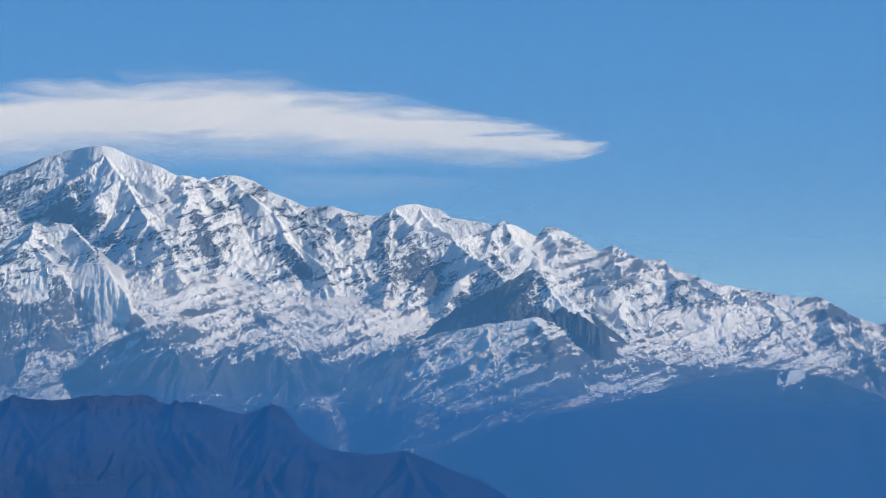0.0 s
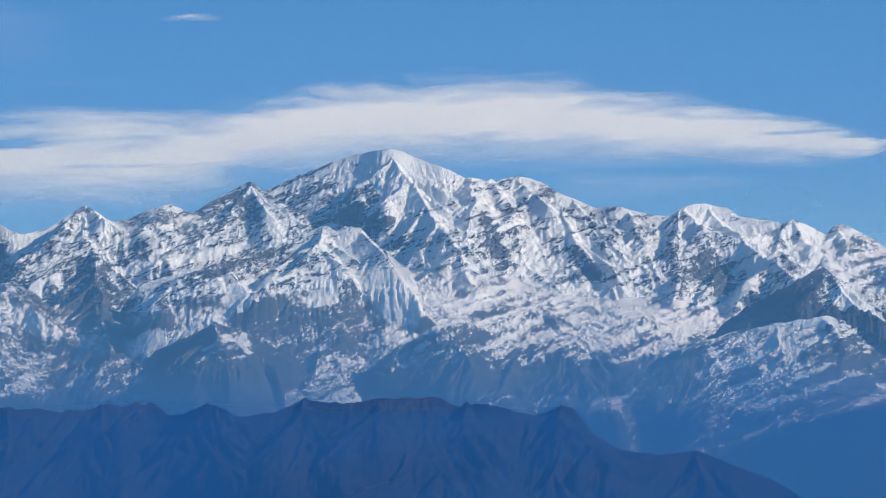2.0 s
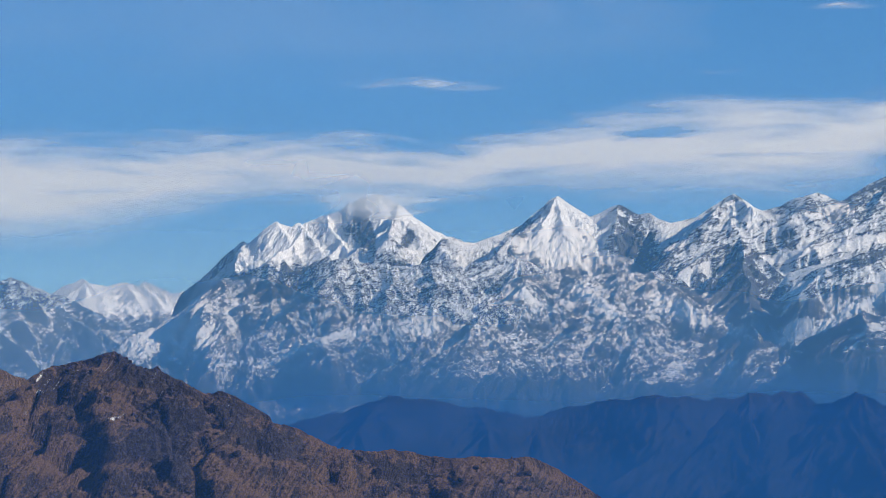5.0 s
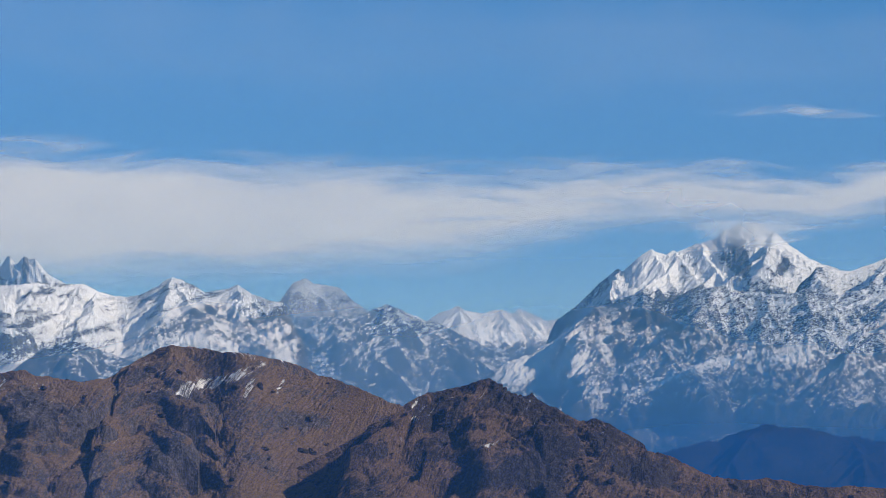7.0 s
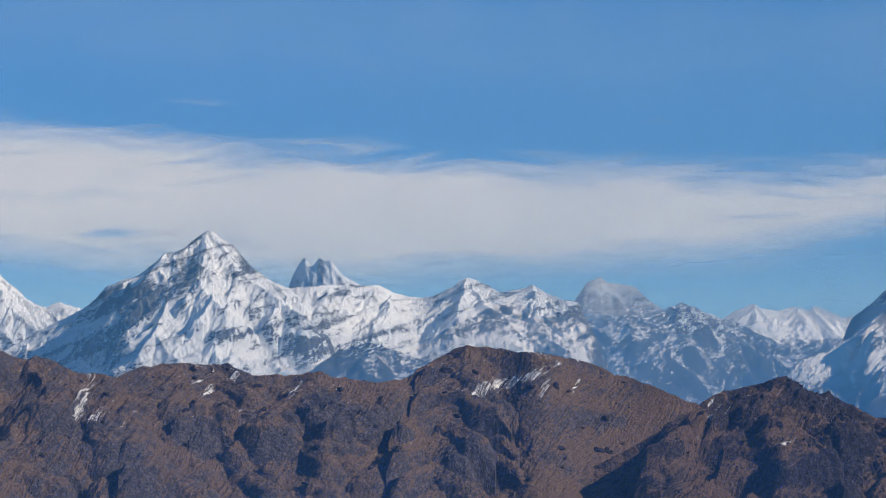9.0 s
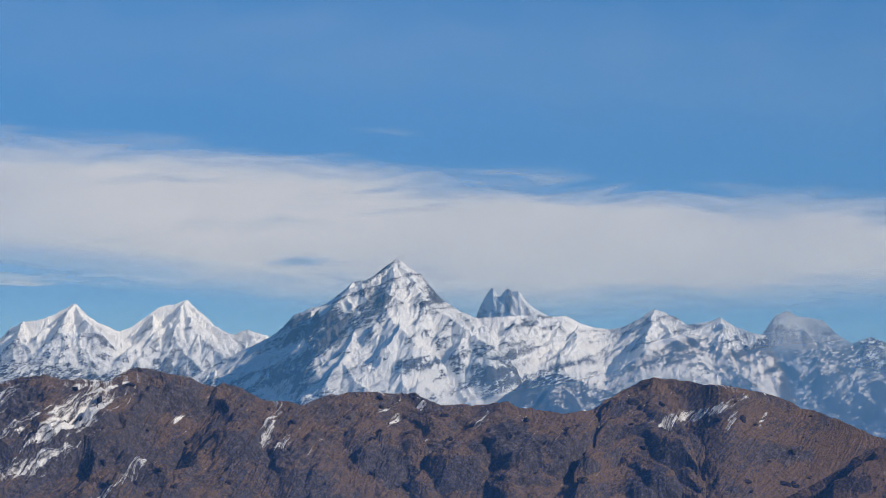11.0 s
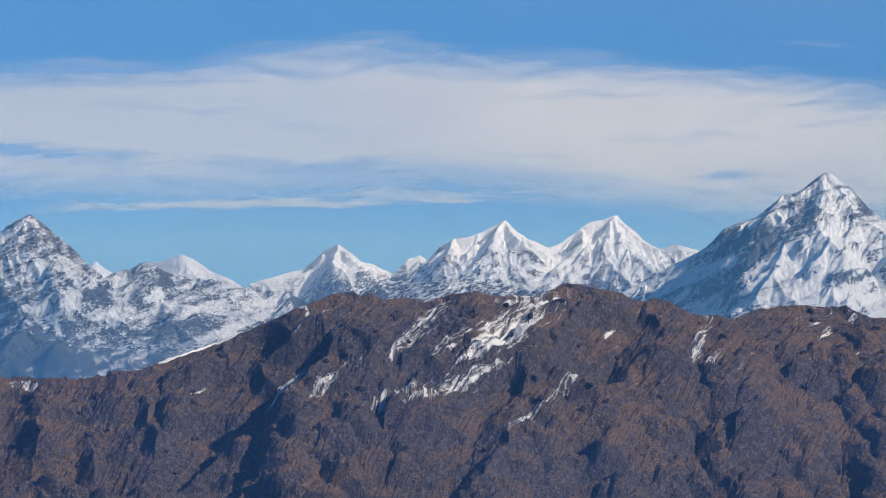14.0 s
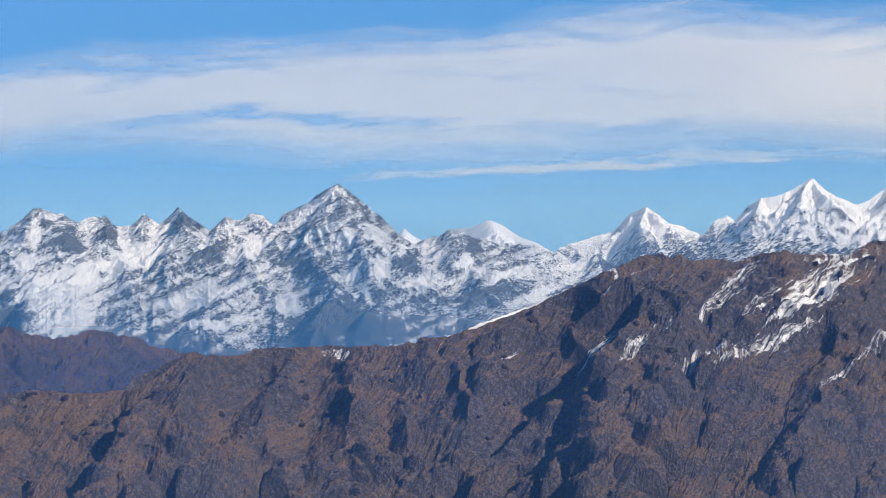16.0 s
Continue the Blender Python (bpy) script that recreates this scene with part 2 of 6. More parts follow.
def branch(line, rng, side, reach, level, out):
    """Adds a rib and, down both its sides, smaller and smaller ribs: (points, flank slope, reach)."""
    out.append((line, side, reach))
    if level == 0:
        return
    pts = np.array(line)
    legs = np.hypot(*np.diff(pts[:, :2], axis=0).T)
    total = legs.sum()
    at, flank = rng.uniform(0.1, 0.3) * reach, rng.choice([-1, 1])
    while at < total * 0.97:
        k = min(int(np.searchsorted(np.cumsum(legs), at)), len(legs) - 1)
        f = (at - (np.cumsum(legs)[k] - legs[k])) / max(legs[k], 1e-6)
        p = pts[k] + f * (pts[k + 1] - pts[k])
        way = (pts[k + 1] - pts[k])[:2] / max(legs[k], 1e-6)
        turn = flank * rng.uniform(0.75, 1.2)
        du, dv = way[0] * math.cos(turn) - way[1] * math.sin(turn), way[0] * math.sin(turn) + way[1] * math.cos(turn)
        dv = dv + 0.35
        n = math.hypot(du, dv)
        long = reach * rng.uniform(0.35, 0.9)
        bend_u, bend_d = p[0] + du / n * long * 0.5, p[1] + dv / n * long * 0.5
        end = (bend_u + (du / n - 0.15 * flank) * long * 0.5, bend_d + (dv / n + 0.25) * long * 0.5)
        drop = side * rng.uniform(0.6, 0.85) * long
        branch([tuple(p), (bend_u, bend_d, p[2] - 0.45 * drop), (*end, p[2] - drop)], rng, side * 1.06, reach * 0.4, level - 1, out)
        at += reach * rng.uniform(0.22, 0.5)
        flank = -flank


def raise_ribs(z, U, D, az_r, d, ribs, cut=False):
    """Lifts the ground to the ribs' sloping flanks, or cuts it down to a gully's."""
    for pts, side, reach in ribs:
        for (u0, d0, z0), (u1, d1, z1) in zip(pts[:-1], pts[1:]):
            c0, c1 = np.searchsorted(az_r, min(u0, u1) - reach), np.searchsorted(az_r, max(u0, u1) + reach)
            r1, r0 = len(d) - np.searchsorted(d[::-1], min(d0, d1) - reach), len(d) - np.searchsorted(d[::-1], max(d0, d1) + reach)
            if c1 - c0 < 2 or r1 - r0 < 2:
                continue
            u, v = U[r0:r1, c0:c1] - u0, D[r0:r1, c0:c1] - d0
            eu, ev = u1 - u0, d1 - d0
            t = np.clip((u * eu + v * ev) / (eu * eu + ev * ev + 1e-9), 0, 1)
            off = np.sqrt((u - t * eu) ** 2 + (v - t * ev) ** 2)
            own = z0 + t * (z1 - z0)
            off = off + 2.5 * np.maximum(0, off - 0.6 * reach)
            part = z[r0:r1, c0:c1]
            z[r0:r1, c0:c1] = np.minimum(part, own + side * off) if cut else np.maximum(part, own - side * off)
    return z


def mountain(name, crest, r, depth, mat, label, category="mountain", steep=(1.0, 0.5), bend=90.0, rough=0.014, wave=120.0,
             jag=0.03, step=0.02, see=150.0, back=70.0, seed=1, wander=0.02, gap=0.45, lean=0.9, side=0.8, keep=0.5, extra=0.4, drifts=(), arms=(), cuts=(), proud=55.0,
             level=2, ledge=0.0, dip=0.4, shelf=(), slant=35.0, fine=0.02, weave=(2.8, 6.0), rain=1, talus=1.15, line=360.0, band=60.0, cover=0.68, streaks=0.0, rocks=(), tail=2.2, rake=0.0, part_name="slope"):
    """A massif whose crest shows as the given line of (azimuth, elevation) at the distance r, falling towards the valley.
    Ribs come down from its tops: gap is their least spacing in degrees, lean their sideways run, side their flanks' slope,
    keep the share of the face's fall that they take, extra the number of further ribs for each degree; each branches level times.
    arms: chosen ribs, each a line of (azimuth, elevation), standing proud of the face; cuts: gullies sunk into it.
    drifts: where snow lies or rock is bare, (azimuth, elevation, half length, half width, slope, amount).
    rake: the angle at which fine runnels slant down to the left. tail: how steeply both ends run down. rocks: where bare crags break through. streaks: how much the beds show in the snow. ledge: the height of the rock bands, which dip sideways. line, band, cover: where snow begins, over what height it grows, how level it needs the ground."""
    crest = sorted(crest)
    a0, e0 = crest[0]
    a1, e1 = crest[-1]
    crest = [(a0 - (e0 + 3) / tail, -3.0)] + crest + [(a1 + (e1 + 3) / tail, -3.0)]
    az = np.concatenate([np.arange(crest[0][0], a0 - 0.3, 5 * step), np.arange(a0 - 0.3, a1 + 0.3, step), np.arange(a1 + 0.3, crest[-1][0], 5 * step)])
    el = np.interp(az, [p[0] for p in crest], [p[1] for p in crest])
    el = el + jag * fbm(az * 3.1, az * 0 + seed, 6, seed + 40, 0.68)
    rc = r * (1 + wander * fbm(az * 0.35, az * 0 + 0.5, 3, seed + 60))
    zc = EYE + rc * np.tan(np.radians(el))
    zs, zw = (smooth_line(zc, int(wide / step)) for wide in (0.1 * 3000 / r, 0.35 * 3000 / r))
    upper = np.linspace(see, 0, int(see / ((0.00055 if rake else 0.00064 if r > 2500 else 0.0009) * r)))
    d = np.concatenate([np.linspace(depth, see, 14)[:-1], upper, -back * np.linspace(0.04, 1, 9)])[:, None]
    rad = rc[None, :] - d
    sin_a, cos_a = np.sin(np.radians(az))[None, :], np.cos(np.radians(az))[None, :]
    x, y = rad * sin_a, rad * cos_a
    dd = np.abs(d)
    fall = steep[1] * dd + (steep[0] - steep[1]) * bend * (1 - np.exp(-dd / bend))
    if shelf:
        fall = np.interp(dd, [p[0] for p in shelf], [p[1] for p in shelf])
        fall = fall * np.clip((zc[None, :] - EYE + 40) / 240, 0.35, 1.1)
    else:
        fall = fall + 0 * zc[None, :]
    near_crest, upper_face = np.exp(-dd / (0.04 * wave)), np.exp(-dd / (0.5 * wave))
    z = zw[None, :] + (zs - zw)[None, :] * upper_face + (zc - zs)[None, :] * near_crest - fall
    across = np.radians(az)[None, :] * r
    front = int((d >= 0).sum())
    el_base = np.degrees(np.arctan2(z - EYE, rad))[:front]
    # plan, slightly warped, so that no rib runs straight
    U = across + 0.05 * wave * fbm(across / wave * 2, d / wave * 2, 4, seed + 11)
    D = d + 0.05 * wave * fbm(across / wave * 2 + 9, d / wave * 2 + 4, 4, seed + 17)
    rng = np.random.RandomState(seed)
    w = max(1, int(gap / 2 / step))
    tops = [i for i in range(w, len(az) - w) if a0 - 0.3 < az[i] < a1 + 0.3 and el[i] == el[i - w:i + w + 1].max()]
    tops += [int(i) for i in rng.uniform(0, len(az), int(extra * (az[-1] - az[0])))]
    ribs = []
    for i in tops:
        length = see * rng.uniform(0.35, 0.8)
        drift = rng.normal(0, lean) * length / depth
        pts = []
        for t in (0.0, 0.15, 0.4, 0.7, 1.0):
            a = az[i] + drift * t + rng.normal(0, 0.08 * lean) * t
            f = float(np.interp(length * t, d[:front, 0][::-1], fall[:front, i][::-1]))
            share = keep + (1 - keep) * t ** 1.3
            pts.append((radians(a) * r, length * t, zc[i] - f * share - 0.02 * wave))
        branch(pts, rng, side, 0.5 * wave, level - 1, ribs)
    for arm in arms:
        pts = path_of(arm, az, el_base, d[:front, 0], r, proud)
        branch(pts, rng, side, 0.9 * wave, level, ribs)
    flat_az = np.radians(az) * r
    z[:front] = raise_ribs(z[:front], U[:front], D[:front], flat_az, d[:front, 0], ribs)
    gullies = [(path_of(cut, az, el_base, d[:front, 0], r, -0.5 * proud), 0.75, 0.6 * wave) for cut in cuts]
    z[:front] = raise_ribs(z[:front], U[:front], D[:front], flat_az, d[:front, 0], gullies, True)
    cs, sn = math.cos(radians(slant)), math.sin(radians(slant))
    along, athwart = across * cs - d * sn, across * sn + d * cs
    wx = along + 0.45 * wave * fbm(x / wave, y / wave, 3, seed + 11)
    wy = athwart + 0.45 * wave * fbm(x / wave + 9, y / wave + 4, 3, seed + 17)
    swell = ridged(wx / (0.9 * wave), wy / (0.5 * wave), 7, seed, 0.55)
    grow = np.minimum(1, dd / (0.5 * wave)) ** 0.8
    z = z + rough * wave * grow * (swell - 0.45)
    if rain:
        z[:front] = erode(z[:front], radians(step) * r, np.abs(np.diff(d[:front + 1, 0])), seed + 7, rain, talus=talus)
    small = ridged(along / wave * weave[0] + 0.6 * swell, athwart / wave * weave[1] + 0.6 * swell, 5, seed + 5, 0.65)
    z = z + fine * wave * np.minimum(1, dd / (0.08 * wave)) * (small - 0.35)
    if ledge:
        # rock bands: gentle treads and steep risers along dipping beds, thick and thin
        for thick, k in ((ledge, 0), (2.7 * ledge, 7)):
            bed = z - dip * across + 2.2 * thick * fbm(across / (9 * thick), d / (9 * thick) + 0 * across, 5, seed + 90 + k, 0.6)
            q = bed / thick
            f = q - np.floor(q)
            tread = np.where(f < 0.6, f * 0.45, 0.27 + (f - 0.6) * 1.825)
            strong = np.clip(0.5 + 1.3 * fbm(across / (14 * ledge) + 5 + k, d / (14 * ledge) + 0 * across, 3, seed + 95), 0, 1)
            z = z + (tread - f) * thick * strong * np.minimum(1, dd / (2 * thick))
    if rake:
        # runnels, large and small, side by side down the slope
        ca, sa_ = math.cos(radians(rake)), math.sin(radians(rake))
        even = z
        for _ in range(10):
            even = spread_out(even)
        rocky = np.clip((-24 - az) / 3, 0, 1)[None, :]
        bow = 7.0 * fbm(across / 45, d / 45, 3, seed + 150)
        run_p, run_q = across * ca + even * sa_, -across * sa_ + even * ca + bow
        for wide, deep, long, k in ((10.0, 1.1, 5, 0), (4.2, 1.35, 5, 3), (1.8, 0.7, 4, 6), (1.3, 0.4, 1.2, 9)):
            cut_in = ridged(run_p / (long * wide), run_q / wide, 3, seed + 160 + k, 0.55)
            strong = np.clip(0.75 + 0.9 * fbm(across / (4 * wide) + k, d / (4 * wide), 3, seed + 170 + k), 0.1, 1.3) * (0.5 + 0.5 * rocky)
            z = z + deep * strong * (cut_in - 0.45) * np.minimum(1, dd / (0.6 * wide))
    bare = 0.12 * rocky + np.zeros(z.shape) if rake else np.zeros(z.shape)
    if rocks:
        up = np.degrees(np.arctan2(z - EYE, rad))
        for pa, pe, hl, hw, turn, much in rocks:
            ct, st = math.cos(radians(turn)), math.sin(radians(turn))
            c0, c1 = np.searchsorted(az, pa - 1.5 * (hl + hw)), np.searchsorted(az, pa + 1.5 * (hl + hw))
            A, E = az[None, c0:c1] - pa, up[:, c0:c1] - pe
            u, v = (A * ct + E * st) / hl, (-A * st + E * ct) / hw
            bare[:, c0:c1] = np.maximum(bare[:, c0:c1], much * np.clip(1.5 + 0.9 * fbm(A * 5, E * 7, 4, 730, 0.6) - 1.3 * np.sqrt(u * u + v * v), 0, 1))
        broken = ridged(across / 5.5, (d + z) / 4.5, 4, seed + 140, 0.6)
        z = z + bare * 1.5 * (broken - 0.3) * np.minimum(1, dd / 4)
    skyline = el[None, :] + (smooth_line(el, int(0.05 * 3000 / r / step)) - el)[None, :] * (1 - np.exp(-dd / (0.25 * wave)))
    sight = EYE + rad * np.tan(np.radians(skyline)) - 0.02 * dd
    z = np.where(d == 0, z, np.minimum(z, sight))
    z = np.maximum(z, VALLEY - 8)
    ob = new(name)
    m = len(az) // 2
    ob.location = (float(x[0, m]), float(y[0, m]), VALLEY)
    base = np.array(ob.location)
    mesh = grid_mesh(part_name, x - base[0], y - base[1], z - base[2], mat)
    # snow: level ground, hollows and height hold it; steep faces and ribs shed it
    bowl = z
    for _ in range(4):
        bowl = spread_out(bowl)
    deep_bowl = bowl
    for _ in range(24):
        deep_bowl = spread_out(deep_bowl)
    cell = radians(step) * r

    def level_of(h):
        gu = np.gradient(h, axis=1) / np.maximum(np.gradient(flat_az), 1e-6)[None, :]
        gd = np.gradient(h, axis=0) / np.minimum(np.gradient(d[:, 0]), -1e-6)[:, None]
        return 1 / np.sqrt(1 + gu * gu + gd * gd)

    flat, wide_flat = level_of(spread_out(z)), level_of(deep_bowl)
    hollow = np.clip((bowl - z) / (0.8 * cell), -1, 1) + np.clip((deep_bowl - bowl) / (2.0 * cell), -0.8, 1)
    hollow = hollow * np.clip(dd / (8 * cell), 0, 1)
    lie = 3.2 * (0.5 * flat + 0.5 * wide_flat - cover) + 0.25 * hollow + 0.7 * (np.minimum((z - line) / band, 1.2) - 0.5)
    if streaks:
        beds = z - dip * across
        lie = lie + streaks * 1.6 * fbm(across / 55 + 0.25 * swell, beds / 5.5 + 0 * d, 5, seed + 130, 0.6)
    if drifts:
        up = np.degrees(np.arctan2(deep_bowl - EYE, rad))
        mask, streaky, zone = np.zeros(z.shape), np.zeros(z.shape), np.zeros(z.shape)
        for pa, pe, hl, hw, turn, *much in drifts:
            ct, st = math.cos(radians(turn)), math.sin(radians(turn))
            c0, c1 = np.searchsorted(az, pa - 1.5 * (hl + hw)), np.searchsorted(az, pa + 1.5 * (hl + hw))
            A, E = az[None, c0:c1] - pa, up[:, c0:c1] - pe
            u, v = (A * ct + E * st) / hl, (-A * st + E * ct) / hw
            if much:
                edge = 0.7 * fbm(A * 5, E * 7, 5, 720, 0.65)
                mask[:, c0:c1] += much[0] * np.clip(1.6 + edge - 1.3 * np.sqrt(u * u + v * v), 0, 1)
            elif rake:
                ragged_edge = 0.5 * fbm(A * 4, E * 6, 4, 710, 0.6)
                zone[:, c0:c1] = np.maximum(zone[:, c0:c1], np.clip(1.7 + ragged_edge - 1.2 * np.sqrt(u * u + v * v), 0, 1))
            else:
                lines = fbm(u * hl * 1.8, v * hw * 15.0, 4, 700, 0.65)
                within = np.clip(1.9 + 0.5 * lines - 1.3 * np.sqrt(u * u + v * v), 0, 1)
                zone[:, c0:c1] = np.maximum(zone[:, c0:c1], within)
                streaky[:, c0:c1] = np.maximum(streaky[:, c0:c1], within * np.clip(0.3 + 2.3 * lines, 0, 1.1))
        lie = lie * (1 - zone) + zone * (0.78 * zone - 0.7) + 1.9 * mask if rake else lie * (1 - 0.9 * zone) + 1.9 * mask + 2.1 * streaky - 0.9 * zone
    lie[d[:, 0] < -2] -= 0.5
    mesh.attributes.new("lie", "FLOAT", "POINT").data.foreach_set("value", lie.astype(np.float32).ravel())
    if rake:
        flow = np.stack([run_p, run_q, 0 * run_p], -1).astype(np.float32)
        mesh.attributes.new("rake", "FLOAT_VECTOR", "POINT").data.foreach_set("vector", flow.ravel())
    mesh.attributes.new("bare", "FLOAT", "POINT").data.foreach_set("value", bare.astype(np.float32).ravel())
    new(part_name, mesh).parent = ob
    GRIDS[ob.name] = (az, d[:, 0], rad, x, y, z, base)
    return tagged(ob, label, category)


def crag_mesh(seed, mat):
    """A weathered block of rock about one metre across, split by joints."""
    bm = bmesh.new()
    bmesh.ops.create_icosphere(bm, subdivisions=2, radius=0.5)
    rng = random.Random(seed)
    planes = [Vector((rng.gauss(0, 1), rng.gauss(0, 1), rng.gauss(0.2, 0.7))).normalized() for _ in range(7)]
    for v in bm.verts:
        for p in planes:
            over = v.co.dot(p) - 0.3
            if over > 0:
                v.co -= p * over * 0.9
        v.co *= 1 + 0.35 * noise.noise(v.co * 3 + Vector((seed, 0, 0)))
        v.co.z *= 1.25
    mesh = bpy.data.meshes.new("rock_outcrop")
    bm.to_mesh(mesh)
    bm.free()
    mesh.materials.append(mat)
    return mesh


def crags(ob, meshes, places, size, seed=1):
    """Rock outcrops standing in a slope at (azimuth, share of the way down from the crest)."""
    az, d, rad, x, y, z, base = GRIDS[ob.name]
    rng = random.Random(seed)
    front = int((d >= 0).sum())
    for pa, down in places:
        c = min(len(az) - 1, max(0, int(np.searchsorted(az, pa))))
        row = max(0, min(front - 1, int((front - 1) * (1 - down))))
        rock = new("rock_outcrop", rng.choice(meshes))
        k = size * rng.uniform(0.5, 1.3)
        rock.parent = ob
        rock.matrix_local = Matrix.LocRotScale(Vector((x[row, c], y[row, c], z[row, c])) - Vector(base) + Vector((0, 0, 0.1 * k)),
                                               Euler((rng.uniform(-0.3, 0.3), rng.uniform(-0.3, 0.3), rng.uniform(0, 6.3))),
                                               Vector((k * rng.uniform(0.9, 2.0), k * rng.uniform(0.8, 1.3), k * rng.uniform(0.6, 1.1))))


def drape(ob, name, mat, places, lift=0.3, patchy=0.5, grain=0.35, label=""):
    """Snow lying on a mountain, each patch a part: (azimuth, elevation, half length, half width, slope in degrees) as seen from the eye."""
    az, d, rad, x, y, z, base = GRIDS[ob.name]
    even = z
    for _ in range(6):
        even = spread_out(even)
    up = np.degrees(np.arctan2(even - EYE, rad))
    for k, (pa, pe, hl, hw, turn) in enumerate(places):
        c0, c1 = np.searchsorted(az, pa - hl - hw - 0.1), np.searchsorted(az, pa + hl + hw + 0.1)
        A, E = np.broadcast_to(az[None, c0:c1], up[:, c0:c1].shape) - pa, up[:, c0:c1] - pe
        ct, st = math.cos(radians(turn)), math.sin(radians(turn))
        u, v = (A * ct + E * st) / hl, (-A * st + E * ct) / hw
        n1 = fbm(u * hl / grain * 0.6 + k, v * hw / grain * 2.2, 5, 300 + k, 0.65)
        inside = 1 - np.sqrt(u * u + v * v) + 0.35 * fbm(u * 1.5, v * 1.5, 4, 340 + k) + patchy * n1
        inside[d < 0] = -1
        dens = np.where(inside > 0.12, 1.0, 0.0)
        if dens.sum() < 6:
            continue
        sub = [m[:, c0:c1] for m in (x, y, z)]
        mesh = grid_mesh(name, sub[0] - base[0], sub[1] - base[1], sub[2] - base[2] + lift * np.clip(inside * 4, 0.15, 1), mat, dens, False)
        piece = new(name, mesh)
        piece.parent = ob
        tagged(piece, label, kind="stuff")


# ---- ground ----
soil = mountain_material("valley_forest", (0.05, 0.06, 0.035), (0.03, 0.04, 0.025), (0.09, 0.08, 0.05), 0.15, base=-9.0)
gr = np.concatenate([np.linspace(0.0, 260, 40), np.geomspace(280, 9000, 40)])[:, None]
ga = np.radians(np.linspace(-180, 180, 181))[None, :]
gx, gy = gr * np.sin(ga), gr * np.cos(ga)
gz = VALLEY + 6 * fbm(gx / 150, gy / 150, 4, 90) + (EYE - 1.6 - VALLEY) * np.exp(-(gr / 70) ** 2)
tagged(new("ground", grid_mesh("ground", gx, gy, gz, soil)), "dark forested valley floor under blue haze", "ground", kind="structure")

# ---- far snow peaks ----
ROCK, ROCK_DARK, DRY = (0.155, 0.155, 0.16), (0.07, 0.072, 0.077), (0.16, 0.13, 0.105)
ice = mountain_material("far_snow", (0.2, 0.18, 0.17), (0.1, 0.09, 0.09), DRY, 0.7, 0.1, ragged=0.65)
snow_rock = mountain_material("snow_rock", ROCK, ROCK_DARK, DRY, 0.5, 0.15)
snow_wall = mountain_material("snow_wall", ROCK, ROCK_DARK, DRY, 0.7, 0.15, ragged=1.1)
snow_left = mountain_material("snow_bright", (0.18, 0.18, 0.185), (0.085, 0.087, 0.092), DRY, 0.8, 0.15, ragged=1.1)
snow_rubble = mountain_material("snow_rubble", (0.105, 0.105, 0.108), (0.05, 0.05, 0.054), DRY, 0.95, 0.15, ragged=1.6, soft=0.14)
dark_rock = mountain_material("dark_rock", (0.13, 0.13, 0.135), ROCK_DARK, DRY, 0.4, 0.15)
# darker copy of the rock: the pyramid's shade is put into its colour
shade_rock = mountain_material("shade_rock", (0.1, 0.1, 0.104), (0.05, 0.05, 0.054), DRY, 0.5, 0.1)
# rock lightened to imitate distance haze on the far spire and blunt peak
hazed_rock = mountain_material("hazed_rock", (0.48, 0.46, 0.455), (0.32, 0.31, 0.31), DRY, 0.4, 0.05)
foothill = mountain_material("foothill", (0.05, 0.046, 0.04), (0.018, 0.019, 0.018), (0.08, 0.073, 0.054), 0.3, 0.45)
spur_forest = mountain_material("spur_forest", (0.07, 0.07, 0.066), (0.025, 0.028, 0.027), (0.08, 0.075, 0.055), 0.3, 0.5)
brown = mountain_material("brown_ridge", (0.2, 0.17, 0.165), (0.07, 0.062, 0.066), (0.26, 0.174, 0.117), 0.9, 0.68, bump=1.0, raked=2.6, beds=(1.0, 0.8, 0.55), soft=0.4)
# rockier, darker copy of the brown slope; the spur's shadows partly in its colour
shaded_brown_rock = mountain_material("shaded_brown_rock", (0.12, 0.097, 0.095), (0.036, 0.031, 0.034), (0.235, 0.152, 0.102), 0.9, 0.64, bump=1.1, raked=2.6, beds=(1.0, 0.8, 0.55), soft=0.4)
snow_patch = mountain_material("snow_patch", ROCK, ROCK_DARK, DRY, 0.8, 0.1, base=4.0)

mountain("snow_peak", [
    (-18.131, 1.770), (-17.902, 1.909), (-17.710, 1.987), (-17.619, 2.033), (-17.519, 1.965), (-17.289, 1.927), (-17.136, 1.966), (-17.021, 1.990), (-16.868, 1.929),
    (-16.792, 1.990), (-16.600, 1.907), (-16.409, 1.831), (-16.142, 1.870), (-15.989, 1.817),
], 4150, 300, ice, "far bright snow peaks in a low gap", line=EYE + 50, band=90, cover=0.56, see=90, rough=0.035, wave=90, seed=3, ledge=2.2, jag=0.02, arms=[
    [(-17.62, 2.03), (-17.56, 1.81), (-17.67, 1.58)],
    [(-17.02, 1.99), (-16.87, 1.78), (-16.75, 1.58)],
    [(-16.79, 1.99), (-16.60, 1.74), (-16.52, 1.59)],
    [(-17.62, 2.03), (-17.37, 1.81), (-17.29, 1.62)],
], proud=45.0, fine=0.035)
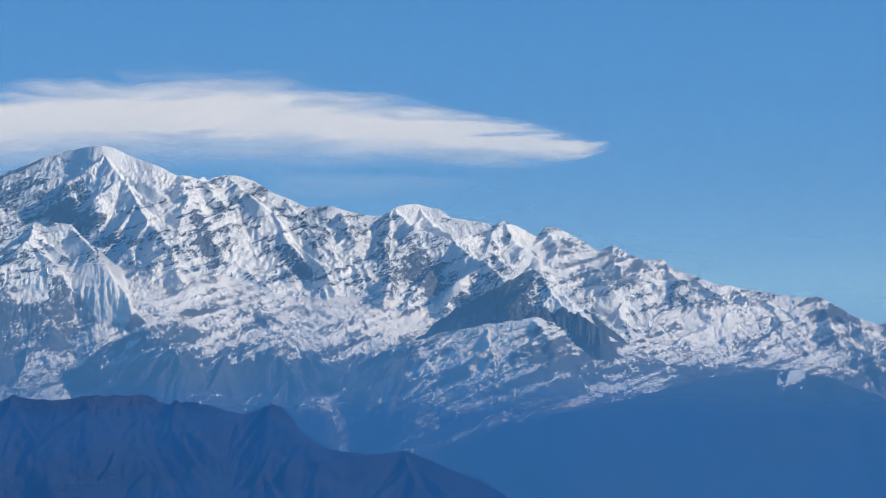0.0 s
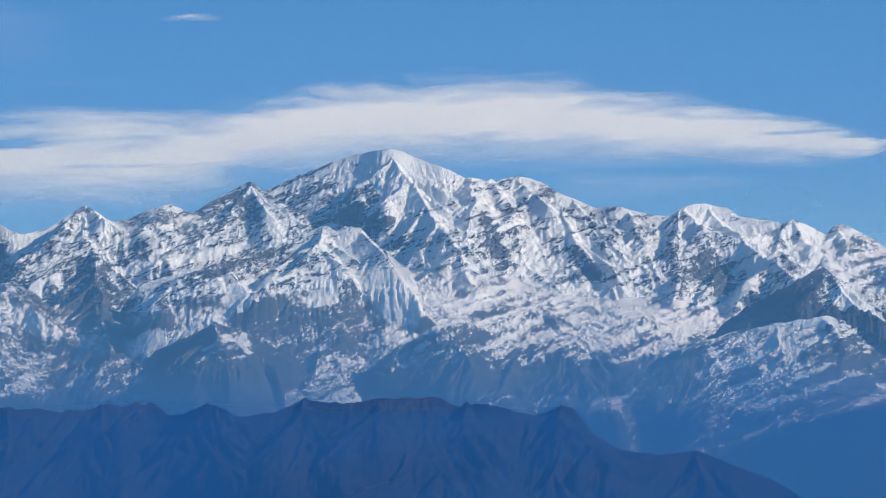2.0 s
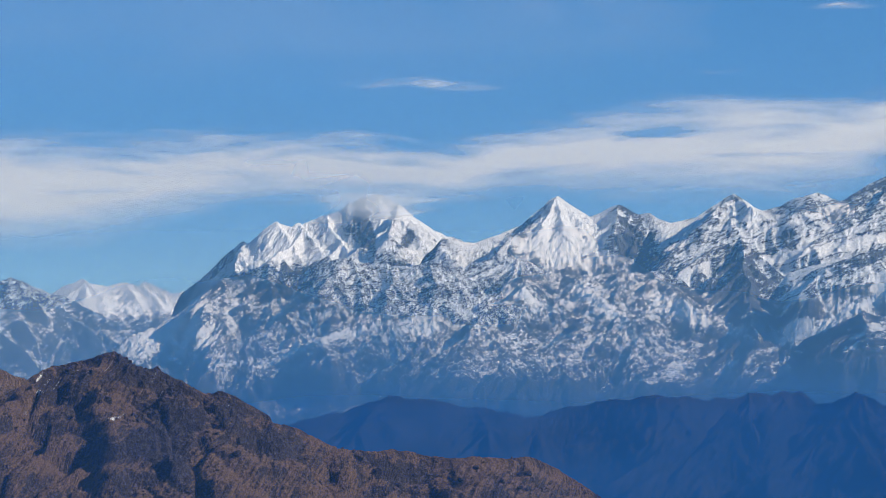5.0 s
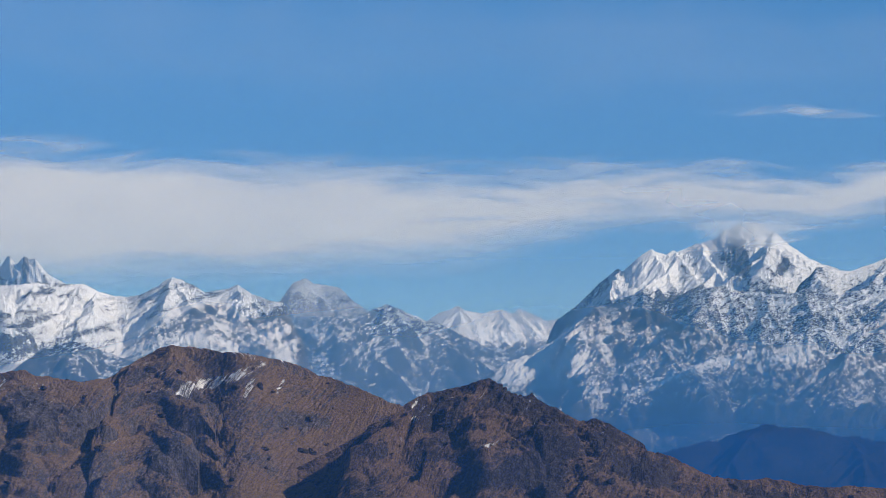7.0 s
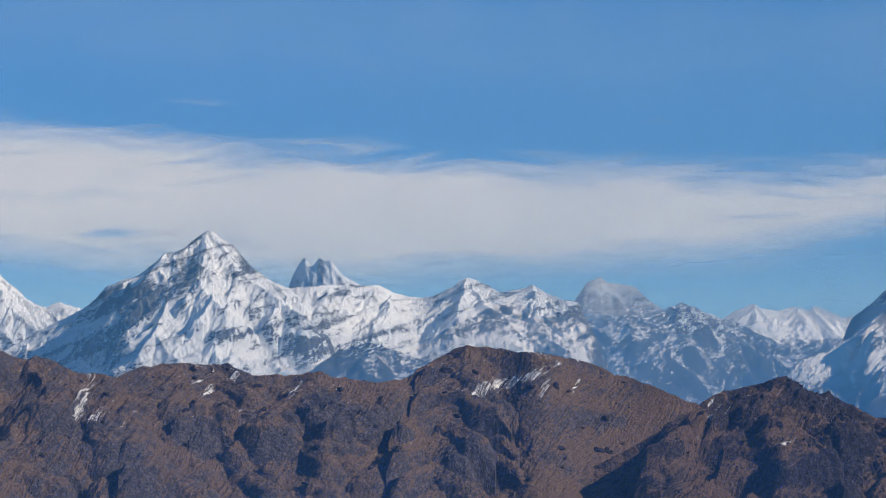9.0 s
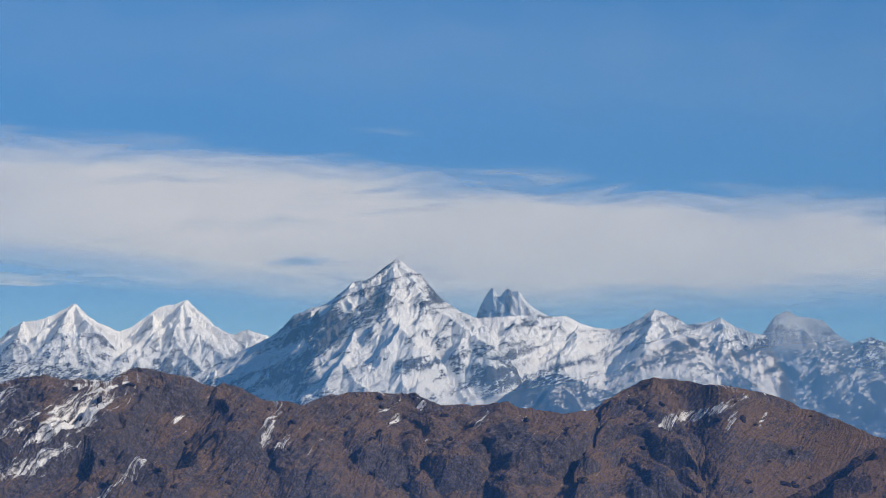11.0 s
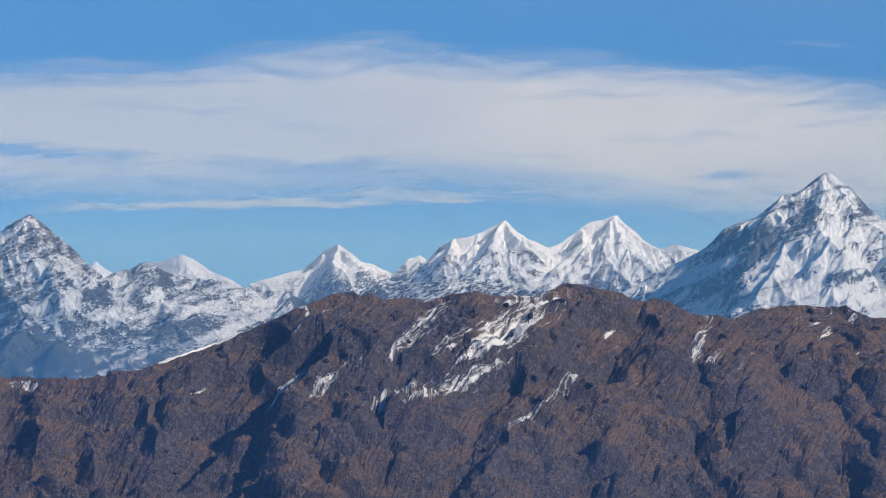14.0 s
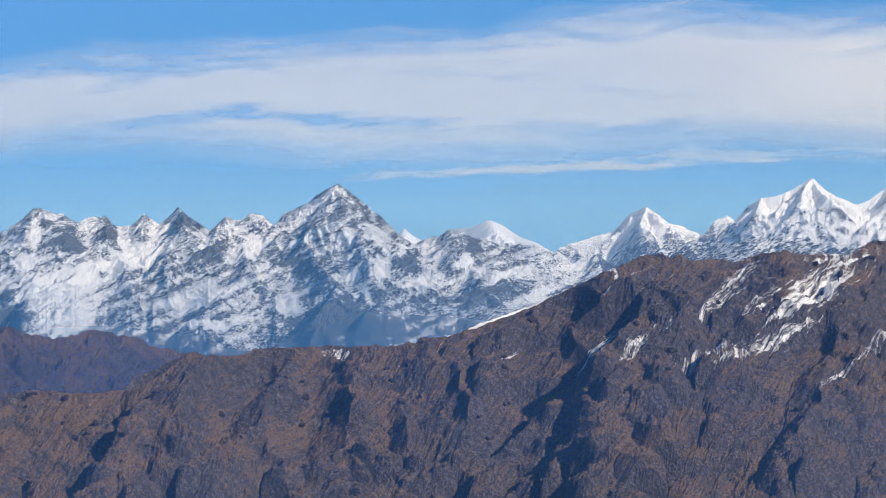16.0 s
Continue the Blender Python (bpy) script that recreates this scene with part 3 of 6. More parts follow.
mountain("snow_peak", [
    (-30.955, 1.565), (-30.811, 1.704), (-30.712, 1.812), (-30.530, 1.913), (-30.430, 1.829), (-30.248, 2.014), (-30.072, 2.122), (-29.866, 2.147), (-29.629, 2.225),
    (-29.385, 2.372), (-29.223, 2.227), (-29.015, 2.105), (-28.753, 2.000), (-28.600, 2.077), (-28.341, 2.263), (-28.134, 2.363), (-27.850, 2.442), (-27.672, 2.266),
    (-27.510, 2.113), (-27.333, 2.029), (-27.202, 1.984), (-27.018, 2.069), (-26.941, 2.031), (-26.734, 1.955), (-26.587, 1.856),
], 3900, 400, ice, "pair of bright white snow peaks", line=EYE + 50, band=90, cover=0.64, see=160, rough=0.049, wave=90, seed=8, rain=1, extra=1.5, lean=1.6, side=1.0, keep=0.4, ledge=3.1, arms=[
    [(-29.38, 2.37), (-29.58, 2.03), (-29.46, 1.73), (-29.35, 1.54)],
    [(-29.38, 2.37), (-29.12, 2.04), (-28.89, 1.81)],
    [(-30.07, 2.12), (-30.19, 1.88), (-30.04, 1.65)],
    [(-27.85, 2.44), (-27.82, 2.12), (-27.51, 1.97)],
    [(-27.85, 2.44), (-28.01, 2.12), (-28.12, 1.81), (-27.97, 1.58)],
    [(-28.34, 2.26), (-28.28, 1.96), (-28.51, 1.66)],
    [(-27.67, 2.27), (-27.51, 1.89), (-27.35, 1.58)],
], fine=0.04, jag=0.04, step=0.016)
mountain("snow_peak", [
    (-32.856, 1.477), (-32.629, 1.555), (-32.402, 1.617), (-32.099, 1.719), (-31.842, 1.927), (-31.638, 2.043), (-31.507, 1.960), (-31.331, 1.808), (-31.124, 1.756),
    (-30.917, 1.650), (-30.763, 1.528),
], 3950, 380, ice, "white snow pyramid between lower crests", line=EYE + 50, band=90, cover=0.64, see=135, rough=0.049, wave=80, seed=12, rain=1, extra=1.5, lean=1.5, side=1.0, keep=0.4, ledge=3.1, arms=[
    [(-31.64, 2.04), (-31.68, 1.79), (-31.64, 1.56)],
    [(-31.64, 2.04), (-31.34, 1.75), (-31.11, 1.64)],
    [(-31.84, 1.93), (-32.02, 1.64)],
], fine=0.04, jag=0.04)
mountain("snow_peak", [
    (-35.121, 1.488), (-35.042, 1.617), (-34.931, 1.808), (-34.802, 1.690), (-34.650, 1.611), (-34.505, 1.516), (-34.310, 1.705), (-34.163, 1.787), (-33.978, 1.807),
    (-33.769, 1.896), (-33.563, 1.801), (-33.358, 1.666), (-33.053, 1.531), (-32.855, 1.412),
], 3600, 360, ice, "smooth white snow domes behind dark crests", line=EYE + 50, band=90, cover=0.4, see=40, rough=0.014, wave=110, seed=15, jag=0.015, ledge=2.2)
# spire and blunt peak carry extra snow cover, paling them as haze would
mountain("rock_spire", [
    (-23.939, 2.194), (-23.870, 2.317), (-23.816, 2.486), (-23.763, 2.640), (-23.701, 2.671), (-23.648, 2.586), (-23.601, 2.525), (-23.556, 2.625), (-23.494, 2.656),
    (-23.425, 2.617), (-23.349, 2.633), (-23.272, 2.518), (-23.172, 2.411), (-23.042, 2.342), (-22.904, 2.273),
], 3700, 250, hazed_rock, "steep rock spire with one snow face", line=EYE + 20, band=60, cover=0.5, see=40, steep=(1.5, 0.7), rough=0.025, wave=40, seed=18, gap=0.12, jag=0.008, lean=0.3, extra=0, side=1.2, ledge=2.2, drifts=[
    (-23.68, 2.50, 0.15, 0.099, -78, 4),
    (-23.74, 2.51, 0.15, 0.061, -97, 3), (-23.38, 2.44, 0.18, 0.038, -58, 0.8), (-23.50, 2.44, 0.15, 0.054, -83, -1),
])
mountain("rock_peak", [
    (-20.243, 1.875), (-20.090, 1.998), (-19.976, 2.168), (-19.861, 2.330), (-19.785, 2.353), (-19.693, 2.400), (-19.577, 2.316), (-19.216, 2.272), (-19.061, 2.104),
    (-18.853, 1.959), (-18.707, 1.883),
], 4200, 280, hazed_rock, "pale hazy blunt rock peak", line=EYE + 60, band=60, cover=0.72, see=40, steep=(1.6, 0.7), rough=0.025, wave=60, seed=21, ledge=2.2, jag=0.015)

# ---- main range ----
massifa_ = mountain("snow_massif", [
    (-6.802, 3.092), (-6.340, 3.344), (-6.032, 3.497), (-5.723, 3.618), (-5.415, 3.748), (-5.107, 3.839), (-4.876, 3.891), (-4.645, 3.913), (-4.491, 3.889), (-4.299, 3.796),
    (-4.030, 3.695), (-3.800, 3.617), (-3.632, 3.516), (-3.417, 3.484), (-3.248, 3.437), (-3.109, 3.482), (-2.894, 3.535), (-2.725, 3.495), (-2.495, 3.402), (-2.304, 3.278),
    (-2.075, 3.184), (-1.846, 3.090), (-1.577, 3.104), (-1.348, 3.048), (-1.081, 2.969), (-0.852, 2.968),
    (-0.715, 3.023), (-0.607, 3.100), (-0.338, 3.123), (-0.069, 3.061), (0.123, 2.946), (0.316, 2.907), (0.508, 2.892), (0.677, 2.823), (0.815, 2.907), (0.969, 2.845),
    (1.161, 2.737), (1.276, 2.676), (1.369, 2.806), (1.469, 2.829), (1.661, 2.752), (1.891, 2.636), (2.083, 2.482), (2.313, 2.566), (2.505, 2.443), (2.735, 2.365),
    (2.965, 2.380), (3.156, 2.226), (3.653, 2.056), (4.265, 1.939),
] + [
    (4.570, 1.877), (4.875, 1.845), (5.066, 1.859), (5.332, 1.744), (5.560, 1.590), (5.863, 1.474), (6.000, 1.497),
], 3050, 620, snow_rock, "broad snow massif with rock ribs and flutings", line=EYE + 10, band=60, cover=0.8, see=500, steep=(0.85, 0.33), bend=130,
         rough=0.035, wave=110, seed=24, lean=3.0, ledge=2.7, shelf=[(0, 0), (75, 62), (340, 130), (470, 215), (620, 320)], arms=[
    [(-3.55, 3.53), (-3.46, 3.15), (-3.53, 2.82), (-3.84, 2.62), (-4.04, 2.35)],
    [(-3.25, 3.50), (-3.00, 3.04), (-2.88, 2.58), (-2.92, 2.27)],
    [(-2.92, 3.51), (-2.54, 3.15), (-2.15, 2.76), (-1.75, 2.38), (-1.45, 1.95)],
    [(-2.15, 3.18), (-1.73, 2.76), (-1.43, 2.41), (-1.16, 2.10)],
    [(-0.68, 3.06), (-0.78, 2.64), (-0.70, 2.25), (-0.82, 1.80)],
    [(-0.64, 3.06), (-0.36, 2.79), (0.10, 2.65), (0.52, 2.74)],
    [(-1.42, 3.03), (-1.20, 2.64), (-1.05, 2.33)],
    [(-0.28, 2.63), (-0.21, 2.25), (-0.44, 1.72)],
    [(-0.82, 1.72), (-1.82, 1.42), (-2.74, 1.19), (-3.74, 0.97)],
    [(-2.50, 1.84), (-3.12, 1.66), (-4.04, 1.43), (-4.50, 1.28)],
    [(-1.51, 1.53), (-2.36, 1.19), (-3.35, 0.93)],
] + [
    [(0.55, 1.48), (-0.06, 1.18), (-0.67, 1.03), (-1.44, 0.80)],
    [(0.83, 2.89), (0.58, 2.52), (0.28, 2.14), (0.05, 1.72)],
    [(0.83, 2.89), (1.08, 2.54), (1.35, 2.45)],
    [(1.43, 2.81), (1.51, 2.52), (1.35, 2.29)],
    [(2.98, 2.36), (2.50, 2.14), (1.97, 2.06), (1.66, 2.14)],
    [(2.98, 2.36), (3.23, 2.06), (3.12, 1.75), (2.66, 1.52)],
    [(3.42, 2.13), (3.73, 1.90), (3.42, 1.71), (2.81, 1.44)],
    [(3.96, 1.98), (4.19, 1.82), (3.57, 1.44), (2.88, 1.14)],
    [(4.42, 1.82), (4.64, 1.52), (4.18, 1.13)],
    [(5.18, 1.74), (5.29, 1.36), (5.41, 1.21)],
], drifts=[
    (-4.30, 3.27, 0.66, 0.497, -7, 0.7), (-4.30, 3.66, 0.51, 0.153, -9, 0.6), (-4.99, 3.53, 0.51, 0.191, 11, 0.6), (-4.92, 3.35, 0.16, 0.115, -76, -0.7),
    (-4.26, 3.02, 0.24, 0.054, 14, -0.7), (-4.07, 3.39, 0.27, 0.077, 8, -0.4), (-2.19, 2.72, 0.98, 0.134, -45, 0.7), (-1.93, 2.34, 0.41, 0.172, -34, -0.7),
    (-2.77, 2.42, 0.19, 0.230, -0, 0.6), (-3.23, 2.58, 0.47, 0.115, -76, -0.5), (-0.05, 2.77, 0.47, 0.115, -12, 0.8), (-0.32, 2.96, 0.36, 0.172, -16, 0.7),
    (-0.21, 2.17, 0.34, 0.268, -27, -0.8), (0.21, 2.06, 0.54, 0.077, -130, 0.9), (-4.35, 1.74, 0.47, 0.115, 9, 0.6),
] + [
    (-3.23, 1.68, 0.51, 0.054, 11, -0.8),
    (-3.54, 1.31, 0.59, 0.046, 11, -0.6), (-2.37, 0.77, 2.91, 0.230, -0, -1),
    (0.99, 2.68, 0.18, 0.096, -58, 0.9), (0.20, 2.70, 0.23, 0.077, 5, 0.8), (0.24, 2.06, 0.36, 0.084, -122, 0.8), (2.31, 1.71, 0.29, 0.172, -23, 0.7),
    (2.23, 1.60, 0.16, 0.046, -45, 0.9), (2.58, 2.27, 0.31, 0.054, 10, -0.9), (3.73, 1.44, 0.56, 0.230, 16, 0.6), (5.26, 1.63, 0.40, 0.115, -17, -0.6),
    (5.63, 1.25, 0.33, 0.115, 20, 0.6), (3.76, 0.73, 1.72, 0.191, -2, -1.2),
], jag=0.02, gap=0.9, extra=0.2, streaks=1.0, step=0.018)
b_ = mountain("snow_massif", [
    (-9.908, 2.713), (-9.564, 2.751), (-9.296, 2.843), (-9.105, 2.966), (-8.913, 3.111), (-8.775, 3.172), (-8.645, 3.095), (-8.492, 2.980), (-8.377, 2.942), (-8.146, 3.018),
    (-7.916, 3.110), (-7.647, 3.171), (-7.417, 3.094), (-7.340, 3.070), (-7.109, 3.193), (-6.878, 3.323), (-6.686, 3.422), (-6.532, 3.483), (-6.378, 3.375), (-6.186, 3.244),
    (-6.033, 3.128), (-5.841, 3.051), (-5.726, 2.958),
], 2980, 500, snow_rock, "snow and rock crest with sharp summits", line=EYE + 10, band=60, cover=0.86, see=370, steep=(0.9, 0.36), bend=110, rough=0.035, wave=90, seed=27, ledge=2.7, shelf=[(0, 0), (60, 55), (260, 115), (380, 200), (500, 290)], arms=[
    [(-8.78, 3.16), (-9.03, 2.90), (-9.33, 2.60), (-9.76, 2.29)],
    [(-8.78, 3.16), (-8.80, 2.75), (-8.76, 2.29), (-8.61, 1.75), (-8.42, 1.22)],
    [(-8.78, 3.16), (-8.53, 2.98), (-8.34, 2.67), (-8.38, 2.37)],
    [(-7.65, 3.13), (-8.03, 2.90), (-8.19, 2.67)],
    [(-6.53, 3.47), (-6.34, 3.13), (-6.26, 2.82), (-6.11, 2.67)],
    [(-6.53, 3.47), (-6.80, 3.09), (-7.00, 2.75), (-7.23, 2.59)],
    [(-6.53, 3.47), (-6.11, 3.05), (-5.76, 2.86)],
], drifts=[
    (-8.67, 1.95, 0.51, 0.421, -79, -0.7), (-8.57, 2.87, 0.21, 0.115, -68, 0.8), (-8.07, 2.32, 0.35, 0.046, 7, 1.4), (-7.19, 2.48, 0.55, 0.054, 12, 1.4),
    (-8.07, 2.56, 0.16, 0.115, -45, -0.5), (-9.49, 1.97, 0.12, 0.191, -51, 0.8), (-9.49, 2.67, 0.45, 0.153, 31, 0.5), (-6.57, 3.09, 0.25, 0.134, -51, -0.6),
    (-6.26, 2.90, 0.22, 0.096, -45, 0.6), (-7.92, 1.98, 0.21, 0.230, 22, 0.3),
], jag=0.02, extra=0.2, streaks=0.6, step=0.016)
mn_ = mountain("snow_massif", [
    (-12.759, 2.579), (-12.605, 2.556), (-12.297, 2.517), (-12.067, 2.593), (-11.836, 2.685), (-11.567, 2.785), (-11.413, 2.938), (-11.297, 3.091), (-11.158, 3.144),
    (-11.028, 3.052), (-10.875, 2.959), (-10.721, 2.859), (-10.606, 2.913), (-10.452, 2.997), (-10.321, 3.035), (-10.183, 2.957), (-10.068, 2.896), (-9.915, 2.910),
    (-9.800, 2.833), (-9.647, 2.779), (-9.302, 2.854),
], 3150, 400, snow_wall, "fluted snow wall under twin summits", line=EYE + 5, band=60, cover=0.72, see=122, steep=(1.1, 0.5), rough=0.035, wave=70, seed=30, ledge=2.7, arms=[
    [(-11.18, 3.13), (-11.07, 2.75), (-10.84, 2.36), (-10.61, 2.21)],
    [(-11.18, 3.13), (-11.37, 2.75), (-11.38, 2.36)],
    [(-10.34, 3.01), (-10.41, 2.67), (-10.53, 2.28)],
    [(-10.99, 3.01), (-10.76, 2.59), (-10.61, 2.36)],
    [(-10.76, 2.90), (-10.61, 2.51)],
    [(-11.30, 3.05), (-11.22, 2.59), (-11.07, 2.28)],
], drifts=[
    (-11.03, 2.55, 0.42, 0.306, -5, 0.9), (-10.22, 2.55, 0.28, 0.230, -106, -1.3), (-11.76, 2.67, 0.24, 0.115, 18, -0.5),
], jag=0.015, fine=0.035, step=0.016)
x_ = mountain("snow_massif", [
    (-16.213, 1.673), (-16.060, 1.865), (-15.830, 2.057), (-15.639, 2.249), (-15.486, 2.464), (-15.294, 2.556), (-15.102, 2.694), (-14.987, 2.787), (-14.834, 2.748),
    (-14.719, 2.710), (-14.565, 2.802), (-14.411, 2.864), (-14.219, 2.925), (-14.104, 2.964), (-14.027, 3.056), (-13.835, 3.133), (-13.604, 3.171), (-13.373, 3.071),
    (-13.281, 3.010), (-13.066, 2.825), (-12.874, 2.694), (-12.682, 2.610), (-12.451, 2.556),
], 3250, 420, snow_wall, "steep snow summit with its top in cloud", line=EYE + 5, band=60, cover=0.68, see=110, steep=(1.2, 0.5), rough=0.035, wave=90, seed=33, ledge=2.7, arms=[
    [(-14.99, 2.79), (-14.68, 2.29)],
    [(-14.33, 2.86), (-13.95, 2.33)],
    [(-15.45, 2.52), (-15.56, 2.13), (-15.68, 1.90)],
    [(-13.33, 3.02), (-13.45, 2.59), (-13.53, 2.21)],
    [(-13.33, 3.02), (-12.87, 2.44)],
    [(-14.68, 2.79), (-14.37, 2.36)],
], drifts=[
    (-15.06, 2.48, 0.39, 0.191, 11, 1.2), (-15.37, 2.21, 0.16, 0.092, 14, 1.6), (-14.18, 2.56, 0.27, 0.115, -45, 1.1), (-13.07, 2.77, 0.34, 0.096, -38, 1.3),
    (-13.57, 2.50, 0.14, 0.077, -74, 0.9), (-13.80, 2.67, 0.31, 0.153, -83, -1), (-14.91, 2.02, 0.78, 0.191, 9, -1.2), (-13.24, 2.56, 0.23, 0.077, -125, -0.9),
], jag=0.02, fine=0.035, step=0.016)
mountain("rock_ridge", [
    (-20.359, 1.912), (-19.360, 1.864), (-19.053, 1.858), (-18.899, 1.920), (-18.746, 1.998), (-18.593, 2.037), (-18.439, 1.984), (-18.285, 1.923), (-17.978, 1.809),
    (-17.671, 1.696), (-17.403, 1.567), (-17.249, 1.468), (-16.981, 1.453), (-16.752, 1.493), (-16.522, 1.371),
], 3550, 420, dark_rock, "dark hazy rock ridge with little snow", line=EYE, band=120, cover=0.88, see=152, steep=(0.9, 0.4), rough=0.035, wave=80, seed=36, ledge=2.2, jag=0.03)
w1_ = mountain("snow_massif", [
    (-27.967, 1.275), (-27.508, 1.545), (-27.048, 1.800), (-26.703, 1.971), (-26.550, 2.086), (-26.397, 2.279), (-26.190, 2.357), (-26.051, 2.396), (-25.821, 2.473),
    (-25.630, 2.704), (-25.476, 2.743), (-25.284, 2.820), (-25.131, 2.951), (-25.015, 3.029), (-24.900, 2.967), (-24.823, 2.914), (-24.669, 2.822), (-24.477, 2.592),
    (-24.323, 2.401), (-24.131, 2.324), (-23.900, 2.248), (-23.594, 2.272), (-23.210, 2.288), (-22.751, 2.289), (-22.521, 2.212), (-22.292, 2.136), (-22.101, 2.098),
    (-21.871, 2.175), (-21.680, 2.290), (-21.490, 2.404), (-21.223, 2.290), (-21.070, 2.175), (-20.918, 2.213), (-20.613, 2.290), (-20.408, 2.175),
    (-20.206, 2.090), (-19.975, 2.045),
], 3050, 460, snow_left, "pointed rock and snow peak above a snowy wall", line=EYE - 10, band=60, cover=0.72, see=296, steep=(1.0, 0.4), rough=0.035, wave=90, seed=39, ledge=2.7, shelf=[(0, 0), (80, 75), (280, 140), (400, 220), (460, 270)], arms=[
    [(-25.02, 3.03), (-25.13, 2.59), (-25.28, 2.28), (-25.51, 1.98), (-25.66, 1.67)],
    [(-25.02, 3.03), (-24.67, 2.59), (-24.74, 2.28), (-25.05, 1.98), (-25.51, 1.44)],
    [(-24.32, 2.40), (-24.28, 1.98), (-24.36, 1.59), (-24.74, 1.29)],
    [(-23.36, 2.25), (-23.52, 1.98), (-23.44, 1.67)],
    [(-21.49, 2.40), (-21.60, 1.98), (-21.83, 1.52)],
    [(-21.49, 2.40), (-21.15, 1.91), (-20.92, 1.53)],
    [(-25.63, 2.70), (-25.90, 2.28), (-26.28, 1.90)],
    [(-23.90, 2.21), (-23.82, 1.83), (-24.13, 1.52)],
    [(-22.52, 2.21), (-22.60, 1.91), (-22.90, 1.68)],
    [(-20.61, 2.25), (-20.54, 1.83)],
], drifts=[
    (-25.93, 2.09, 0.36, 0.306, -108, -0.9), (-25.36, 2.40, 0.38, 0.230, -114, -0.6), (-24.53, 2.63, 0.23, 0.115, -55, -0.9), (-25.07, 1.94, 0.40, 0.191, -121, 0.9),
    (-24.67, 1.82, 0.17, 0.230, -116, 0.7), (-23.82, 2.02, 0.39, 0.153, 6, 0.8), (-23.82, 1.60, 0.32, 0.054, -14, 1), (-23.48, 1.75, 0.09, 0.096, -63, -0.6),
    (-22.67, 1.91, 0.32, 0.191, 14, 0.6), (-22.87, 2.12, 0.35, 0.046, -9, -0.6), (-23.52, 2.11, 0.24, 0.031, 14, -0.5), (-22.02, 1.68, 0.19, 0.153, 53, 0.8),
    (-21.03, 1.95, 0.38, 0.230, -45, -0.3), (-25.74, 1.61, 0.23, 0.038, 5, 1), (-26.15, 2.32, 0.26, 0.061, 13, 2),
], streaks=1.0, fine=0.035, step=0.016)
